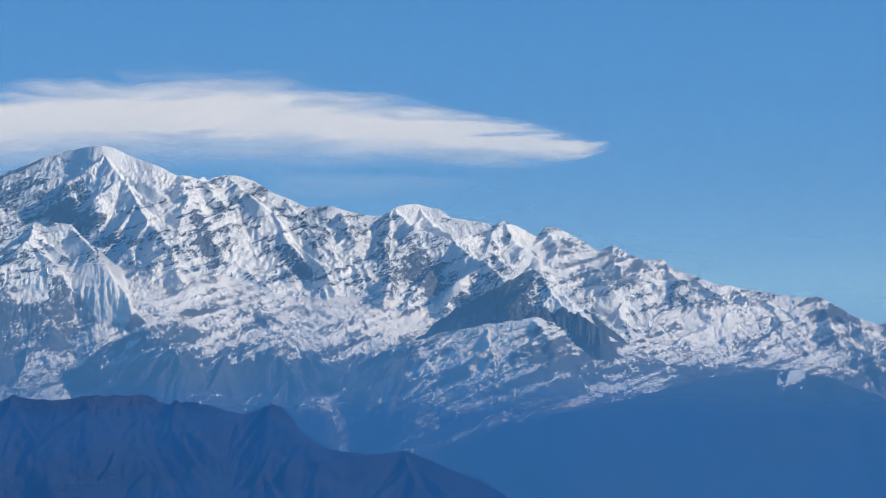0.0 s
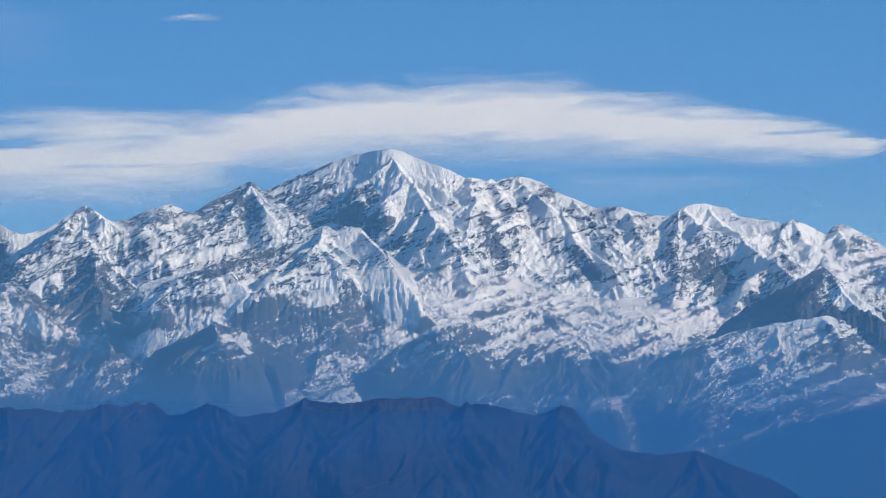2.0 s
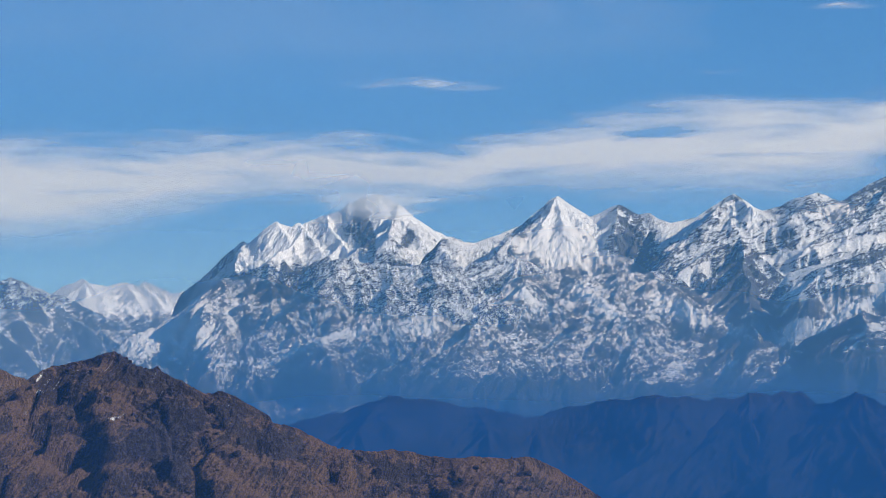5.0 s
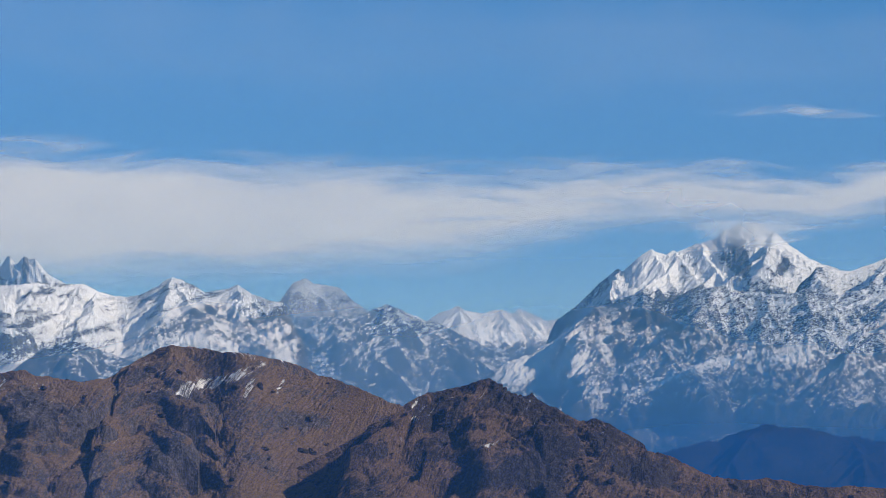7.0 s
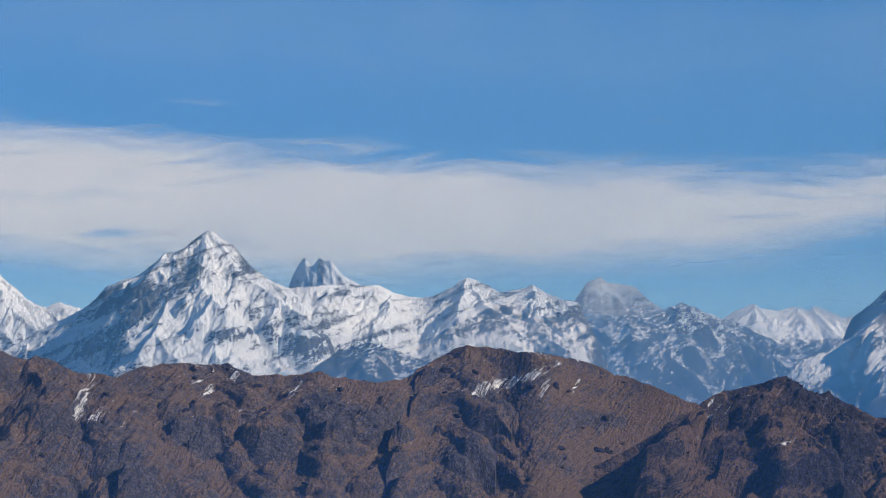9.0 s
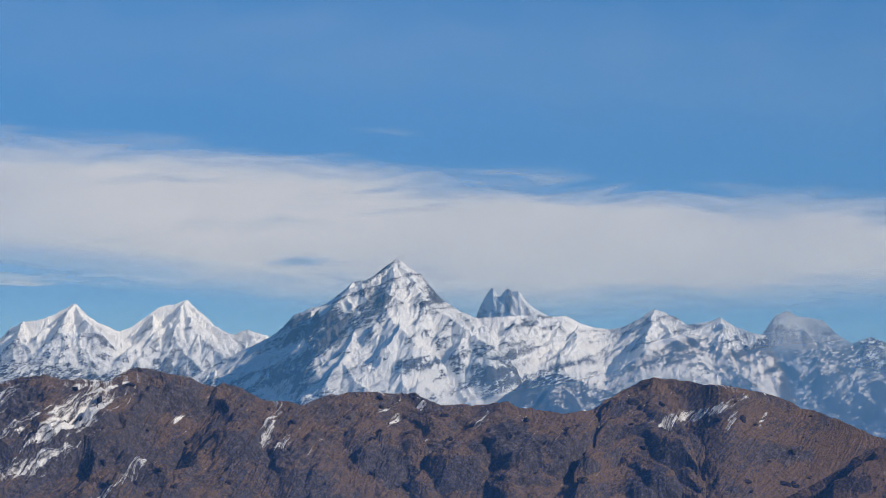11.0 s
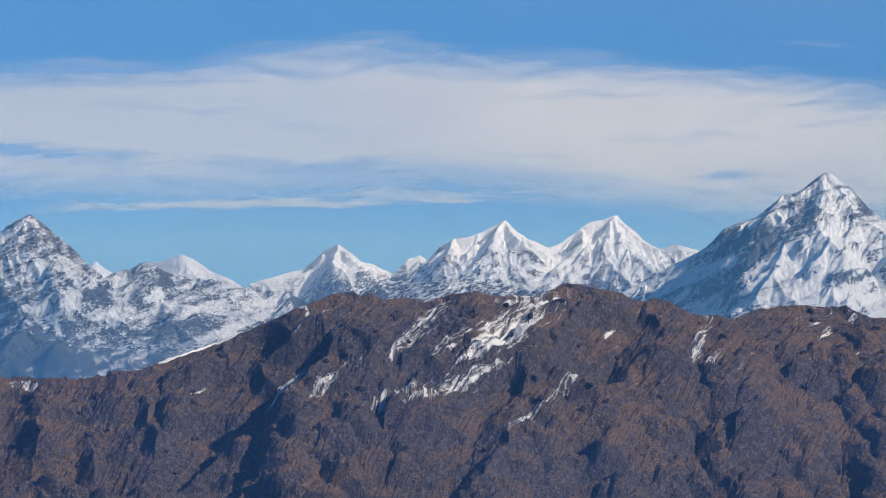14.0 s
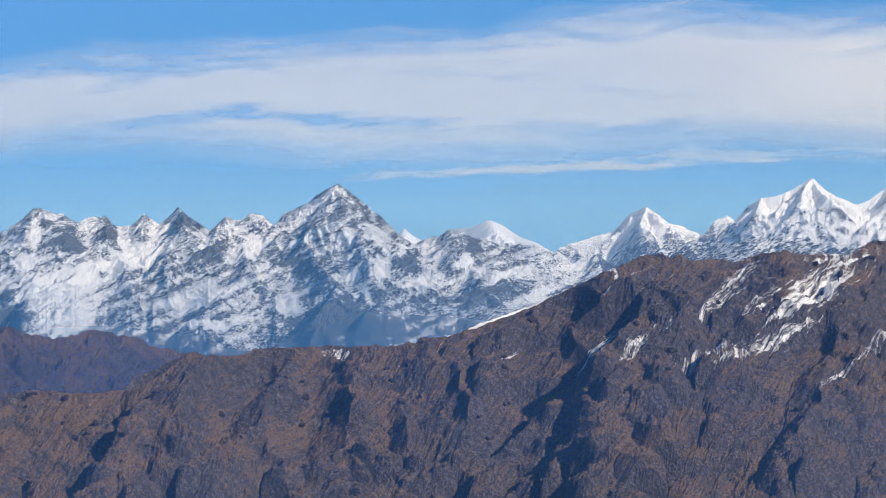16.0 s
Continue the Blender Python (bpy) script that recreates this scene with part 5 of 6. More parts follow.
# ---- near ridge ----
near = mountain("grass_ridge", [
    (-40.426, -0.381), (-39.969, -0.313), (-39.285, -0.378), (-38.597, -0.336), (-38.482, -0.261), (-38.212, -0.112), (-37.902, 0.151), (-37.596, 0.199), (-36.983, 0.197),
    (-36.139, 0.206), (-35.371, 0.209), (-35.063, 0.297), (-34.832, 0.331), (-34.418, 0.309), (-33.908, 0.454), (-33.522, 0.579), (-33.136, 0.726), (-32.749, 0.911),
    (-32.594, 0.985), (-32.230, 1.156), (-31.975, 1.259), (-31.659, 1.361), (-31.452, 1.388), (-31.300, 1.324), (-31.199, 1.399), (-30.994, 1.288), (-30.679, 1.321),
    (-30.428, 1.255), (-30.266, 1.329), (-30.013, 1.378), (-29.730, 1.411), (-29.548, 1.339), (-29.189, 1.363), (-28.931, 1.327), (-28.723, 1.438), (-28.516, 1.541),
] + [
    (-28.352, 1.503), (-28.044, 1.443), (-27.737, 1.391), (-27.199, 1.316), (-27.045, 1.202), (-26.815, 1.111), (-26.400, 1.082), (-26.192, 1.029), (-25.985, 1.083),
    (-25.832, 1.161), (-25.648, 1.230), (-25.003, 1.217), (-24.750, 1.226), (-24.619, 1.142), (-24.435, 1.081), (-23.975, 1.067), (-23.715, 1.091), (-23.508, 1.114),
    (-23.355, 1.054), (-23.041, 1.001), (-22.682, 0.979), (-22.376, 1.003), (-22.116, 1.149), (-21.910, 1.302), (-21.704, 1.417), (-21.498, 1.456), (-21.247, 1.449),
    (-20.988, 1.419), (-20.782, 1.365), (-20.577, 1.381),
    (-20.140, 1.299), (-19.833, 1.224), (-19.571, 1.118), (-19.310, 1.020), (-19.002, 0.914), (-18.641, 0.771), (-18.326, 0.642), (-18.050, 0.467), (-17.743, 0.201),
], 900, 130, brown, "brown grassy ridge with dark gullies and snow streaks", line=EYE + 40, band=40, cover=0.95, see=104, steep=(0.95, 0.55), bend=30, rough=0.014, rain=0, wave=24, fine=0.022, weave=(3.3, 4.4), step=0.017, back=30, seed=69, lean=1.7, gap=0.6, extra=1.0, keep=0.7, ledge=0.5, slant=25.0, arms=[
    [(-37.82, 0.17), (-37.37, -0.30), (-36.91, -0.99), (-36.77, -1.61)],
    [(-36.06, 0.14), (-35.76, -0.47), (-35.31, -1.09), (-35.16, -1.71)],
    [(-34.68, 0.28), (-34.38, -0.03), (-33.92, -0.34)],
    [(-34.76, 0.28), (-34.76, -0.33), (-35.00, -0.94), (-34.85, -1.56)],
    [(-33.45, 0.42), (-33.92, -0.34), (-34.38, -0.80), (-34.70, -1.56)],
    [(-32.36, 1.02), (-32.14, 0.25), (-31.77, -0.37), (-31.63, -1.14)],
    [(-31.59, 1.32), (-31.91, 0.71), (-32.53, -0.21), (-33.16, -1.12)],
    [(-30.60, 1.30), (-31.15, 0.39), (-32.00, -0.52), (-32.93, -1.05), (-33.62, -1.34)],
    [(-28.53, 1.50), (-29.30, 0.67), (-30.46, -0.23), (-31.62, -0.60), (-32.70, -1.13)],
    [(-27.78, 0.34), (-28.55, 0.05), (-29.71, -1.01)],
    [(-27.33, 0.03), (-27.95, -0.88), (-28.27, -1.64)],
] + [
    [(-28.50, 1.50), (-28.12, 0.89), (-27.88, 0.28), (-27.81, -0.18)],
    [(-27.12, 1.28), (-26.74, 0.74), (-26.58, -0.02)],
    [(-25.89, 1.21), (-25.81, 0.59), (-26.27, -0.02)],
    [(-25.64, 1.21), (-25.71, 0.69), (-26.01, -0.08)],
    [(-23.58, 1.09), (-23.50, 0.55), (-23.80, -0.06), (-24.10, -0.53)],
    [(-23.04, 1.01), (-22.42, 0.25), (-21.96, -0.51)],
], jag=0.03, rocks=[
    (-25.17, 0.23, 0.41, 0.191, -21, 1), (-23.34, 0.55, 0.34, 0.230, -26, 0.9), (-22.57, 0.34, 0.32, 0.115, -17, 1), (-24.65, 1.10, 0.15, 0.077, -7, 1),
    # the entry at -21.50 bares rock to darken a bowl that is only shaded
    (-19.66, 0.46, 0.31, 0.115, -7, 0.9), (-21.50, -0.05, 0.46, 0.306, 0, 0.8),
    (-31.37, 0.65, 0.35, 0.230, 13, 0.8), (-30.38, 0.88, 0.52, 0.230, 17, 1), (-29.53, 0.31, 0.36, 0.191, 19, 1), (-28.12, 1.12, 0.32, 0.230, -14, 1),
    (-24.63, 1.15, 0.12, 0.054, -22, 1), (-23.48, 0.68, 0.24, 0.191, -39, 0.9), (-22.75, 0.53, 0.31, 0.153, -14, 0.8),
    (-36.61, -0.56, 0.25, 0.153, -52, 0.8), (-36.00, -0.69, 0.28, 0.153, -125, 0.8),
] + [
    (-34.84, -0.17, 0.28, 0.153, 33, 0.9), (-31.64, 0.85, 0.19, 0.230, 52, 1),
    (-32.27, -0.29, 0.26, 0.191, -64, 0.9), (-30.72, 0.49, 0.35, 0.153, 5, 1), (-30.10, 1.10, 0.29, 0.230, 22, 1), (-33.31, -0.42, 0.47, 0.153, 9, 0.8),
], cuts=[
    [(-37.36, -0.22), (-37.29, -0.76), (-37.45, -1.29)],
    [(-36.22, -0.54), (-36.27, -1.08), (-36.31, -1.61)],
    [(-34.99, -0.18), (-34.77, -0.87), (-34.62, -1.56)],
    [(-32.84, 0.26), (-33.15, -0.35), (-33.31, -0.96), (-33.93, -1.57)],
    [(-29.70, -0.40), (-29.86, -1.08), (-30.18, -1.62)],
    [(-35.10, -0.25), (-35.15, -0.86), (-35.24, -1.48)],
    [(-32.38, -0.06), (-32.69, -0.47), (-33.19, -0.90)],
    [(-27.51, 1.20), (-27.81, 0.51), (-28.11, -0.11)],
], level=2, drifts=[
    (-29.37, 0.85, 0.78, 0.287, 33), (-29.59, 0.76, 0.42, 0.027, 39, 0.8), (-29.30, 0.79, 0.51, 0.031, 37, 0.9), (-29.04, 0.91, 0.48, 0.027, 37, 0.8),
    (-28.92, 1.23, 0.33, 0.019, 18, 0.7), (-29.83, 0.88, 0.35, 0.019, 39, 0.6), (-29.49, 0.35, 0.41, 0.023, 22, 0.6), (-29.16, 1.30, 0.43, 0.084, 11),
    (-30.43, 0.99, 0.42, 0.099, 40), (-30.06, 0.17, 0.94, 0.153, 21), (-30.15, 0.69, 0.44, 0.077, 38), (-28.50, 0.16, 0.40, 0.061, 17), (-26.72, 0.71, 0.32, 0.099, 61),
    (-25.11, 0.99, 0.18, 0.038, 21), (-31.82, 0.19, 0.35, 0.054, 41), (-32.09, 0.95, 0.27, 0.038, 57),
] + [
    (-27.81, 0.89, 0.34, 0.038, 27),
    (-32.34, 0.06, 0.65, 0.092, 49), (-30.81, 0.04, 0.63, 0.077, 24), (-30.60, 0.80, 0.52, 0.115, 41), (-28.94, -0.19, 0.55, 0.069, 33), (-33.49, 0.12, 0.25, 0.038, 38),
    (-35.83, 0.06, 0.31, 0.031, 10), (-31.61, 0.24, 0.49, 0.054, 38), (-29.88, 0.52, 0.46, 0.054, 41),
    (-20.89, 0.99, 0.79, 0.099, 14), (-20.43, 0.93, 0.27, 0.054, -114), (-20.01, 0.94, 0.15, 0.031, -119), (-25.01, 0.88, 0.17, 0.038, 39), (-26.55, 0.49, 0.21, 0.046, 46),
    (-23.81, 0.89, 0.19, 0.031, 37), (-24.65, 1.05, 0.16, 0.023, 17),
], proud=1.6, side=0.45, rake=46.0)
spur = mountain("grass_ridge", [
    (-18.586, 0.426), (-18.395, 0.619), (-18.281, 0.711), (-18.021, 0.843), (-17.607, 0.922), (-17.401, 0.976), (-17.194, 1.054), (-17.041, 0.971), (-16.941, 0.849),
    (-16.735, 0.781), (-16.605, 0.850), (-16.475, 0.698), (-16.269, 0.645), (-16.062, 0.493), (-15.857, 0.479), (-15.727, 0.503), (-15.552, 0.443), (-15.346, 0.291), (-15.141, 0.109),
    (-14.756, 0.009), (-14.449, -0.129), (-14.142, -0.283), (-13.836, -0.306), (-13.375, -0.299), (-13.145, -0.322), (-12.915, -0.384), (-12.685, -0.414), (-12.301, -0.384),
    (-11.918, -0.415), (-11.611, -0.385), (-11.381, -0.462), (-11.151, -0.554), (-10.922, -0.722), (-10.692, -0.876), (-10.501, -1.013),
], 882, 120, shaded_brown_rock, "brown rocky ridge stepping down to a spur", line=EYE + 40, band=40, cover=0.95, see=72, steep=(1.0, 0.55), bend=30, rough=0.02, rain=0, wave=24, fine=0.022, weave=(3.3, 4.4), step=0.017, back=30, seed=72, drifts=[
    (-17.55, 0.92, 0.26, 0.038, 8), (-12.26, -0.48, 0.40, 0.045, 0, 1.0), (-13.11, -0.33, 0.09, 0.054, 20),
    (-18.19, 0.45, 0.06, 0.108, 20), (-11.8, -0.42, 0.23, 0.025, 0, 0.9), (-17.2, 0.14, 0.20, 0.031, 30),
], lean=1.6, gap=0.5, extra=1.5, keep=0.7, ledge=0.5, slant=25.0, arms=[
    [(-17.21, 1.01), (-17.67, 0.58), (-18.05, -0.03), (-18.28, -0.57)],
    [(-17.21, 1.01), (-17.13, 0.51), (-17.51, -0.03), (-17.59, -0.56)],
    [(-16.67, 0.82), (-16.83, 0.28), (-17.05, -0.25)],
    [(-16.67, 0.82), (-16.21, 0.13), (-15.98, -0.48)],
    [(-15.76, 0.48), (-15.38, -0.01), (-15.22, -0.55)],
], jag=0.03, rocks=[
    (-17.90, 0.51, 0.24, 0.230, 19, 0.9), (-16.94, 0.76, 0.19, 0.153, 6, 1), (-16.33, 0.13, 0.38, 0.230, -24, 1), (-17.32, -0.33, 0.28, 0.153, -16, 0.9),
    (-15.64, 0.21, 0.20, 0.153, -22, 0.9),
    (-17.89, 0.60, 0.41, 0.230, 22, 0.8), (-16.71, 0.72, 0.53, 0.191, -21, 1), (-16.52, -0.28, 0.41, 0.268, -41, 0.9), (-15.14, -0.17, 0.41, 0.191, -22, 0.9),
    (-13.34, -0.59, 0.44, 0.153, -15, 0.7),
], proud=1.8, level=2, side=0.5, rake=56.0, tail=0.5)


mountain("snow_slope", [
    (-34.6, 0.27), (-34.29, 0.33), (-33.75, 0.54), (-33.29, 0.69), (-32.83, 0.87), (-32.59, 0.98),
    (-32.29, 1.02),
], 960, 40, snow_patch, "white snow slope just behind the brown crest", line=-500, band=10, cover=0.00, see=10, steep=(0.5, 0.4), bend=20, rough=0.007, wave=14, jag=0.02,
         back=20, seed=77, extra=0)


# ---- snow bands and glaciers, lying on the slopes ----
drape(b_, "snow_ledge", snow_patch, [
    (-7.52, 2.41, 0.96, 0.038, 8), (-6.6, 2.61, 0.46, 0.031, 10),
], lift=0.6, patchy=0.3, grain=0.3)
drape(f_, "glacier", snow_patch, [
    (-6.83, 1.65, 0.84, 0.054, 30), (-7.97, 1.26, 0.46, 0.077, 32),
], lift=0.6, patchy=0.35, grain=0.3)
drape(front4_, "snow_ledge", snow_patch, [
    (-14.45, 1.17, 1.11, 0.046, 16), (-15.52, 0.87, 0.46, 0.038, 10),
], lift=0.6, patchy=0.35, grain=0.3)
drape(x_, "snowfield", snow_patch, [
    (-12.99, 2.75, 0.40, 0.046, -52),
], lift=0.6, patchy=0.3, grain=0.3)
drape(massifa_, "snowfield", snow_patch, [
    (-0.3, 2.77, 0.54, 0.046, -8), (0.78, 2.52, 0.42, 0.038, -60), (2.35, 1.6, 0.35, 0.061, -30),
    (-1.11, 2.22, 0.54, 0.038, -35),
], lift=0.6, patchy=0.4, grain=0.3)
drape(w1_, "snow_ledge", snow_patch, [
    (-24.02, 1.5, 0.65, 0.038, -4), (-25.86, 1.51, 0.31, 0.038, 8), (-20.76, 1.62, 0.32, 0.038, -35),
], lift=0.6, patchy=0.4, grain=0.3)
drape(shield_, "snow_ledge", snow_patch, [
    (0.93, 1.43, 0.73, 0.038, 14), (0.35, 1.16, 0.77, 0.038, 22), (2.23, 0.6, 0.34, 0.092, 0),
], lift=0.6, patchy=0.5, grain=0.3)
drape(mn_, "snow_flute", snow_patch, [
    (-11.08, 2.65, 0.27, 0.046, -50), (-10.43, 2.77, 0.17, 0.038, 60),
], lift=0.6, patchy=0.4, grain=0.3)
drape(right_, "snow_patch", snow_patch, [
    (4.72, 0.74, 0.22, 0.108, 30), (2.23, 0.62, 0.32, 0.092, 0),
], lift=0.3, patchy=0.8, grain=0.2)
drape(m_, "glacier", snow_patch, [
    (-39.64, 1.21, 1.00, 0.092, 16), (-36.51, 0.78, 0.23, 0.123, -30),
], lift=0.6, patchy=0.35, grain=0.3)


# ---- haze, imitated by tinted sheets ----
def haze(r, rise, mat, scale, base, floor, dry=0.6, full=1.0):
    """A tinted sheet round the viewpoint, in place of hazy air, that slopes gently up and away (rise: metres for each
    degree), thinning upwards by the scale (degrees) and towards the left."""
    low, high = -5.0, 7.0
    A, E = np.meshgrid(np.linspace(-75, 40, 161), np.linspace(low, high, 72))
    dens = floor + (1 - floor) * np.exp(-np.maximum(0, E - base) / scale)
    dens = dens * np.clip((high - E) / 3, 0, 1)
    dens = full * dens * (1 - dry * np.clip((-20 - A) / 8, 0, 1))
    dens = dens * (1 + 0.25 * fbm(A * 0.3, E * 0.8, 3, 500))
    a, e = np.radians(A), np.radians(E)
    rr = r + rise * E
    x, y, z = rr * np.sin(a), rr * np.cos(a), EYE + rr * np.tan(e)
    return tagged(new("haze", grid_mesh("haze", x, y, z, mat, np.clip(dens, 0, 1))), "see-through blue sheet standing in for mountain haze", "haze", kind="stuff")


# the closest sheet is added to lift the near ridge's shadows towards blue
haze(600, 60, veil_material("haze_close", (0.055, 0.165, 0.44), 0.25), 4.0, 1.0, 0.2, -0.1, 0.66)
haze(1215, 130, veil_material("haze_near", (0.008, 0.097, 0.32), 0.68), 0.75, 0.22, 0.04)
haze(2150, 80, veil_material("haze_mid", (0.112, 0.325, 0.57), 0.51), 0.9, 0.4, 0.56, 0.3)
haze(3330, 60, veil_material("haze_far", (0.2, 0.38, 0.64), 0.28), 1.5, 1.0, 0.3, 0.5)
# the farthest sheet is added behind the peaks to pale the low sky
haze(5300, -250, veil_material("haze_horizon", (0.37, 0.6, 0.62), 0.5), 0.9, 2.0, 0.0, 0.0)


# ---- clouds ----
def cloud(name, r, top, bottom, mat, label, streak=(0.22, 2.4), seed=5, soft=0.6, thin=0.0, wisp=1.0, kind="", swathes=()):
    """A bank of layered cloud between two lines of (azimuth, elevation). swathes: thicker or thinner stretches,
    (azimuth, elevation, half length, half width, slope, amount)."""
    top, bottom = sorted(top), sorted(bottom)
    az = np.arange(min(top[0][0], bottom[0][0]) - 0.8, max(top[-1][0], bottom[-1][0]) + 0.8, 0.06)
    hi = np.interp(az, [p[0] for p in top], [p[1] for p in top])
    lo = np.interp(az, [p[0] for p in bottom], [p[1] for p in bottom])
    blend = np.ones(13) / 13
    hi, lo = (np.convolve(np.pad(q, 6, mode="edge"), blend, "valid") for q in (hi, lo))
    el = np.arange(lo.min() - 0.7, hi.max() + 0.6, 0.02 if soft < 1 else 0.06)
    A, E = np.meshgrid(az, el)
    warp = 0.2 * fbm(A * 0.4, E * 1.0, 3, seed + 3)
    s1 = fbm(A * streak[0], (E + warp) * streak[1], 5, seed, 0.5)
    s2 = fbm(A * streak[0] * 3, (E + warp) * streak[1] * 2.6, 6, seed + 9, 0.6)
    ends = np.clip(np.minimum(A - top[0][0], top[-1][0] - A) / 1.2 + 0.5 * s2, 0, 1) ** 0.5 if thin else np.clip((top[-1][0] - A) / 0.5 + 0.4 * s2, 0, 1)
    give = np.clip(0.5 * (hi - lo), min(0.16, soft), soft)[None, :]
    edge_hi = hi[None, :] - E + wisp * (0.2 * s2 + 0.15 * s1)
    edge_lo = E - lo[None, :] + wisp * 0.14 * s2
    dens = np.clip(edge_hi / (0.7 * give), 0, 1) ** 1.2 * np.clip(edge_lo / (0.85 * give), 0, 1) ** 1.3 * ends
    dens = dens * np.clip(1.15 - thin + (0.5 + 0.2 * np.clip((-26 - A) / 6, 0, 1)) * s1 + 0.24 * s2, 0.1, 1)
    for pa, pe, hl, hw, turn, much in swathes:
        ct, st = math.cos(radians(turn)), math.sin(radians(turn))
        u, v = ((A - pa) * ct + (E - pe) * st) / hl, (-(A - pa) * st + (E - pe) * ct) / hw
        shape = np.clip(1.35 + 0.9 * s2 - np.sqrt(u * u + v * v), 0, 1) ** 1.5
        dens = dens + much * shape * (1.0 if much > 0 else dens)
    dens = np.clip(dens, 0, 1) * (1 - 0.24 * np.clip((-28 - A) / 4, 0, 1))
    a, e = np.radians(A), np.radians(E)
    rr = r - 420 * (E - 2.2)
    return tagged(new(name, grid_mesh(name, rr * np.sin(a), rr * np.cos(a), EYE + rr * np.tan(e), mat, dens)), label, "cloud", kind=kind)


cloud_white = veil_material("cloud", (0.535, 0.535, 0.53), 0.93)
cloud("cloud_bank", 4750, [
    (-42.337, 4.062), (-41.277, 4.130),
    (-39.299, 4.423), (-38.309, 4.379), (-36.701, 4.483), (-35.548, 4.572), (-33.856, 4.645), (-32.699, 4.807), (-31.544, 4.882),
    (-32.434, 4.855), (-30.675, 4.845), (-29.907, 4.714), (-27.831, 4.653), (-25.905, 4.546), (-24.749, 4.357), (-22.445, 4.220),
    (-22.142, 4.204), (-20.602, 4.084), (-19.063, 4.130), (-17.909, 3.996), (-15.993, 3.999),
    (-15.449, 4.006), (-13.835, 3.992), (-12.911, 3.839), (-11.833, 4.090), (-10.294, 4.369), (-8.758, 4.652),
    (-7.951, 4.590), (-6.797, 4.588), (-6.027, 4.740), (-5.257, 4.852), (-4.486, 4.925), (-3.562, 5.050), (-2.947, 4.991), (-1.795, 4.905),
    (-1.723, 4.749), (-0.491, 4.651), (0.510, 4.404), (1.510, 4.195), (2.355, 3.916),
], [
    (-42.357, 2.466), (-41.298, 2.531),
    (-39.316, 2.783), (-37.716, 2.693), (-36.033, 2.484), (-33.883, 2.436), (-32.345, 2.478), (-30.885, 2.549),
    (-31.039, 2.522), (-30.122, 2.605), (-28.971, 2.497), (-27.050, 2.315), (-26.281, 2.203), (-23.977, 2.056), (-22.445, 2.059),
    (-22.435, 2.168), (-21.360, 2.190), (-19.438, 2.263), (-17.520, 2.425), (-15.991, 2.851),
    (-15.448, 2.993), (-14.142, 3.017), (-12.451, 2.978), (-11.835, 3.169), (-10.298, 3.050), (-8.765, 3.005), (-8.000, 3.024),
    (-7.263, 3.132), (-6.493, 3.437), (-4.493, 3.582), (-3.724, 3.540), (-2.571, 3.571), (-0.656, 3.578),
    (0.616, 3.591), (1.663, 3.657), (2.355, 3.793),
], cloud_white, "long layered white cloud bank over the range", soft=0.75, wisp=0.8, swathes=[
    (-35.79, 3.27, 1.92, 0.130, -5, -0.7), (-37.94, 3.33, 1.00, 0.099, 5, -0.6), (-37.75, 2.50, 1.03, 0.077, 2, -0.6), (-33.27, 2.57, 2.31, 0.057, 1, 0.9),
    (-32.91, 3.12, 1.35, 0.115, -2, -0.35), (-32.66, 4.67, 0.58, 0.054, 5, -0.5), (-37.24, 3.76, 1.99, 0.153, 2, 0.3), (-29.46, 2.99, 1.72, 0.191, -2, -0.2),
    (-31.42, 3.07, 1.00, 0.153, 6, -0.45), (-30.79, 4.70, 0.35, 0.038, -6, -0.5), (-26.28, 2.99, 0.39, 0.046, 3, -0.3), (-30.69, 2.68, 1.72, 0.099, 2, 0.5),
    (-23.22, 3.17, 2.31, 0.344, -5, 0.25),
    (-26.31, 2.97, 0.42, 0.099, 2, -0.45), (-15.76, 3.47, 0.99, 0.054, -1, -0.3),
] + [
    (-22.90, 3.39, 3.07, 0.230, -2, 0.2),
    (-17.48, 3.21, 0.57, 0.031, 2, -0.3), (-9.49, 4.02, 0.96, 0.069, 3, -0.75), (-13.14, 3.82, 0.54, 0.061, -3, -0.45), (-11.53, 3.48, 0.78, 0.054, 8, -0.3),
    (-16.44, 3.47, 2.30, 0.153, 1, 0.15),
    (-9.64, 4.06, 0.69, 0.092, 4, -0.7), (-6.76, 4.50, 0.36, 0.084, 14, -0.7), (-7.99, 4.48, 0.88, 0.046, -1, -0.4), (-6.57, 3.61, 0.47, 0.130, -7, -0.6),
    (-8.11, 3.70, 1.00, 0.031, 1, -0.4), (-3.72, 4.34, 2.31, 0.230, -2, 0.15),
    (-0.49, 4.48, 0.31, 0.038, 179, -0.5), (0.93, 4.08, 0.65, 0.031, 2, -0.6), (-1.88, 4.70, 0.46, 0.031, 4, -0.5),
] + [
    (-1.14, 3.39, 1.27, 0.153, -1, 0.18),
    (-0.26, 4.29, 1.16, 0.031, -2, -0.25),
])
cloud("cloud_veil", 4850, [(-41, 7.3), (-30, 7.2), (-20, 6.8), (-13, 6.4), (-9, 5.9)], [(-41, 4.5), (-30, 4.9), (-20, 4.3), (-13, 4.3), (-9, 4.9)],
      veil_material("high_veil", (0.575, 0.58, 0.578), 0.06), "faint milky veil of high cloud", streak=(0.3, 0.9), seed=88, soft=1.6, thin=0.35, kind="stuff")


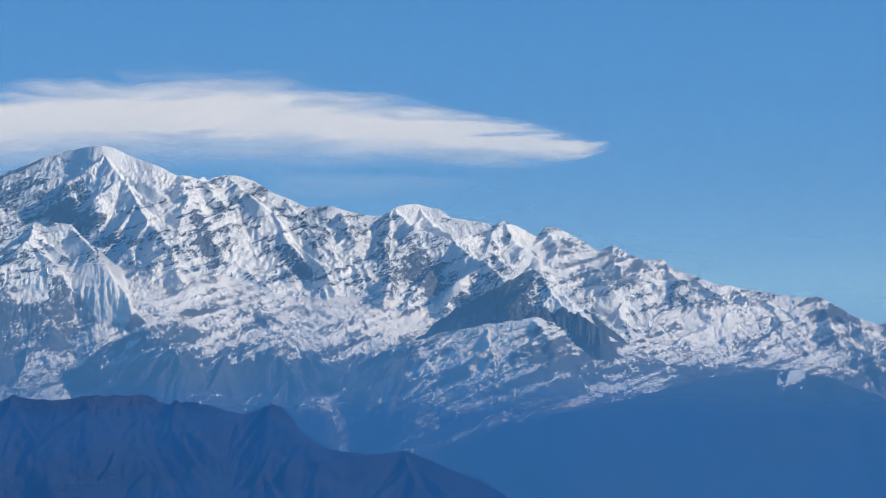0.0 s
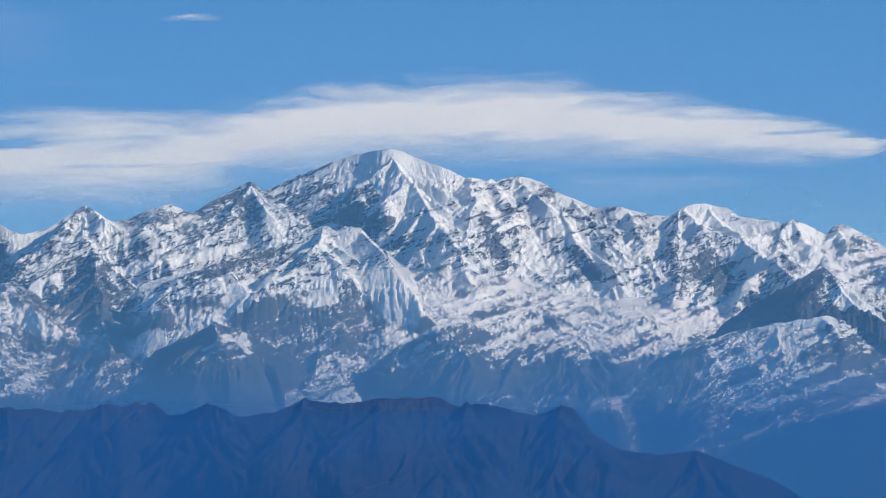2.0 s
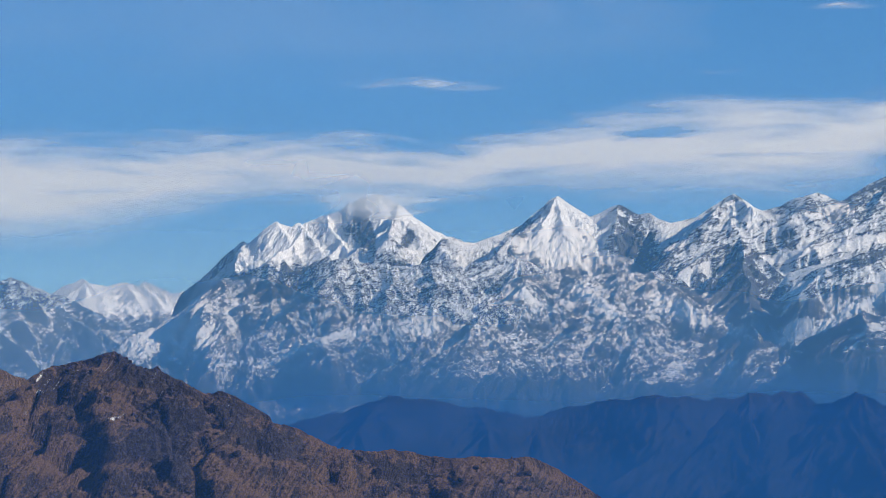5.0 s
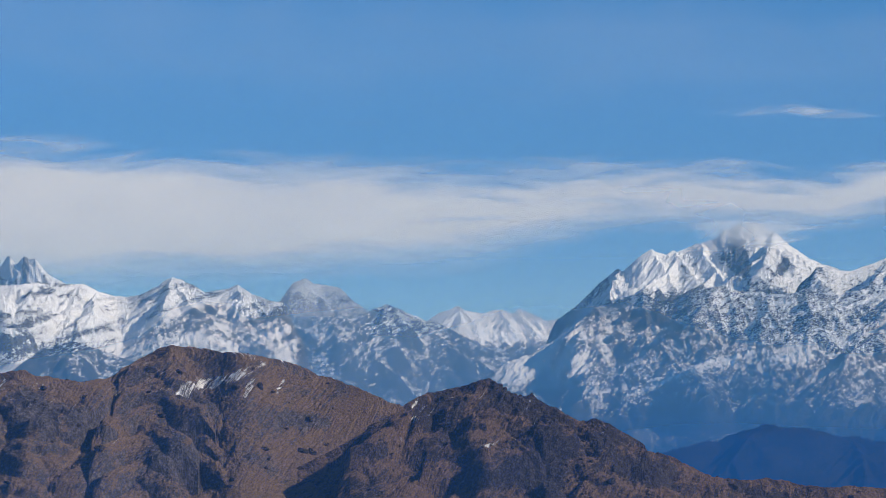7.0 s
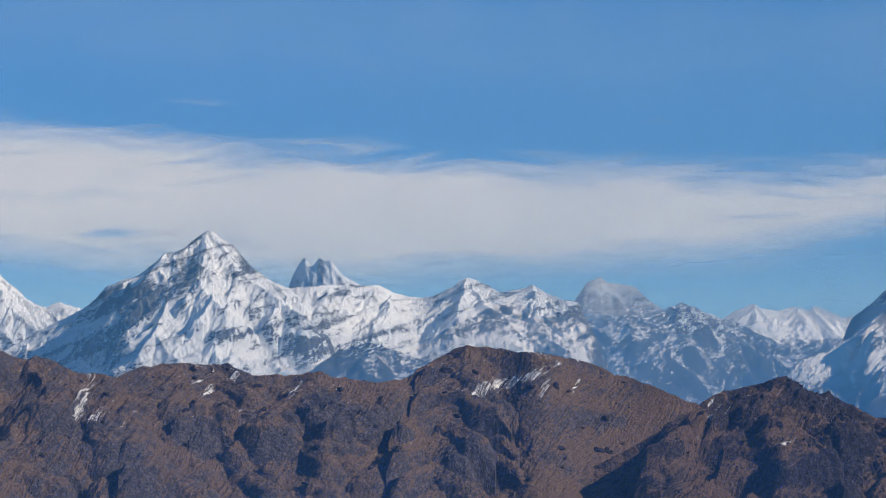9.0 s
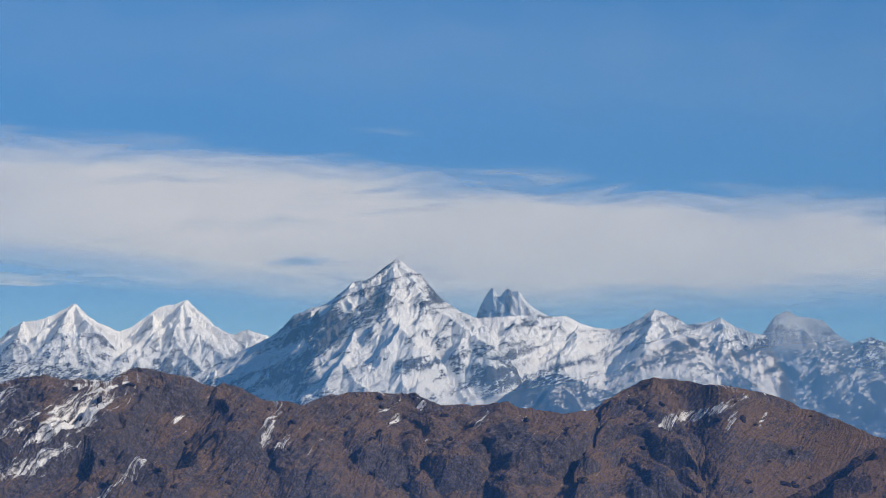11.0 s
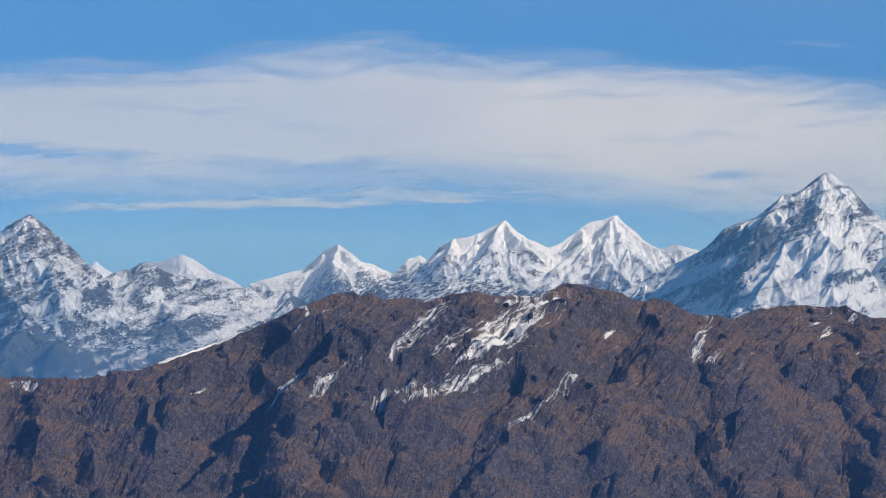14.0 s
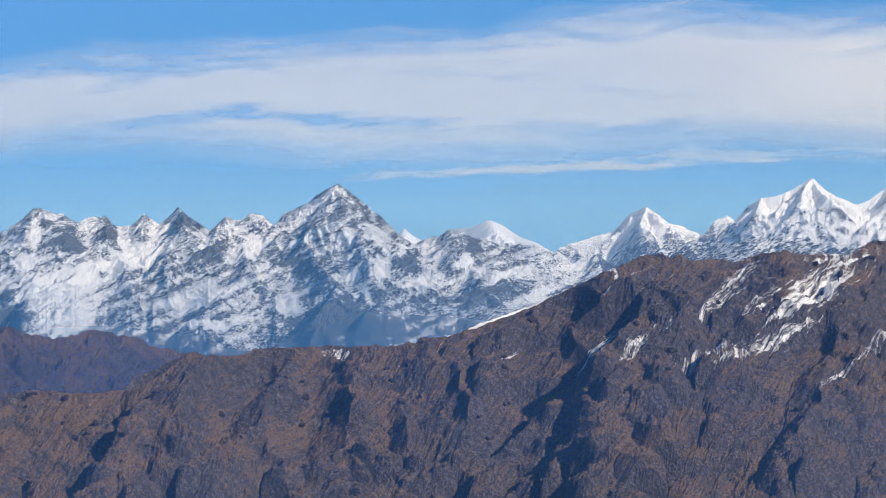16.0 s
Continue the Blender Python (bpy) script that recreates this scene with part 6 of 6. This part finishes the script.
def wisp(a, e, half, thick, thin=0.4, seed=1, r=4800, label="thin white wisp of high cloud"):
    """A streak of thin cloud round the azimuth a and elevation e."""
    line = [(a + half * k / 4, e) for k in range(-4, 5)]
    cloud("wisp_of_cloud", r, [(p, q + thick * math.cos(k / 4 * 1.5)) for k, (p, q) in zip(range(-4, 5), line)],
          [(p, q - 0.6 * thick * math.cos(k / 4 * 1.5)) for k, (p, q) in zip(range(-4, 5), line)], cloud_white, label,
          seed=seed, soft=0.16, thin=thin, wisp=0.5, kind="stuff")


wisp(-7.41, 5.7, 0.58, 0.061, 0.45, 60)
wisp(-12.8, 4.62, 1.35, 0.11, 0.35, 67)
wisp(-8.97, 4.8, 0.54, 0.054, 0.5, 81)
wisp(-11.6, 5.75, 0.84, 0.061, 0.5, 102)
wisp(-5.48, 4.89, 0.46, 0.038, 0.5, 123)
wisp(-1.95, 4.9, 0.46, 0.038, 0.5, 130)
wisp(-12.07, 2.79, 0.31, 0.046, 0.6, 151)
wisp(-31.25, 4.78, 0.69, 0.061, 0.5, 158)
wisp(-25.44, 4.75, 0.92, 0.061, 0.6, 165)
wisp(-18.76, 4.51, 0.54, 0.046, 0.6, 172)
cloud("cap_cloud", 3190, [
    (-14.450, 3.171), (-14.142, 3.248), (-13.835, 3.301), (-13.450, 3.324), (-13.066, 3.247), (-12.681, 3.132),
], [
    (-14.450, 3.017), (-14.142, 2.864), (-13.835, 2.710), (-13.450, 2.748), (-13.066, 2.940), (-12.681, 3.070),
], veil_material("cap_mist", (0.5, 0.53, 0.56), 0.75), "grey veil of cloud clinging to a summit", seed=31, soft=0.4, thin=0.12)
# ---- rock outcrops ----
crag_rock = mountain_material("crag_rock", (0.07, 0.06, 0.058), (0.025, 0.022, 0.024), (0.12, 0.085, 0.06), 2.2, 0.2, base=-9.0)
crag_kinds = [crag_mesh(k, crag_rock) for k in range(8)]
spread = random.Random(4)
crags(near, crag_kinds, [(spread.uniform(-40.3, -18), abs(spread.gauss(0, 0.25)) % 1) for _ in range(190)], 1.2, 1)
crags(spur, crag_kinds, [(spread.uniform(-18, -11.5), abs(spread.gauss(0, 0.3)) % 1) for _ in range(70)], 1.25, 3)


# ---- scrub ----
def scrub(ob, name, mat, count, low, high, seed, label, share=0.0):
    """Low bushes and boulders scattered over a slope, more in some stretches than in others."""
    az, d, rad, x, y, z, base = GRIDS[ob.name]
    rng = np.random.RandomState(seed)
    bm = bmesh.new()
    bmesh.ops.create_icosphere(bm, subdivisions=1, radius=0.5)
    ball = np.array([v.co for v in bm.verts])
    tris = np.array([[v.index for v in f.verts] for f in bm.faces])
    bm.free()
    front = int((d >= 0).sum())
    row, col = rng.randint(2, front, count * 3), rng.randint(0, len(az), count * 3)
    thick = fbm(x[row, col] / 14, z[row, col] / 6, 4, seed) + rng.normal(0, 0.12, count * 3)
    seen = (z[row, col] > EYE - 75) & (thick > share)
    row, col = row[seen][:count], col[seen][:count]
    n = len(row)
    size = low + (high - low) * rng.uniform(0, 1, n) ** 2.2
    verts = ball[None] * (size[:, None, None] * rng.uniform(0.6, 1.3, (n, 1, 3))) * rng.uniform(0.65, 1.25, (n, len(ball), 1))
    verts = verts + np.stack([x[row, col], y[row, col], z[row, col] + 0.12 * size], -1)[:, None] - base
    faces = tris[None] + (np.arange(n) * len(ball))[:, None, None]
    mesh = bpy.data.meshes.new(name)
    mesh.from_pydata(verts.reshape(-1, 3).tolist(), [], faces.reshape(-1, 3).tolist())
    mesh.materials.append(mat)
    piece = new(name, mesh)
    piece.parent = ob
    tagged(piece, label, kind="stuff")


bush = mountain_material("scrub", (0.09, 0.07, 0.062), (0.045, 0.04, 0.038), (0.14, 0.10, 0.065), 1.4, 0.4, base=-9.0)
scrub(near, "scrub", bush, 4000, 0.2, 0.6, 5, "dark low scrub and stones scattered over dry grass")
scrub(spur, "scrub", bush, 2500, 0.2, 0.8, 6, "dark low scrub and stones scattered over dry grass", -0.1)
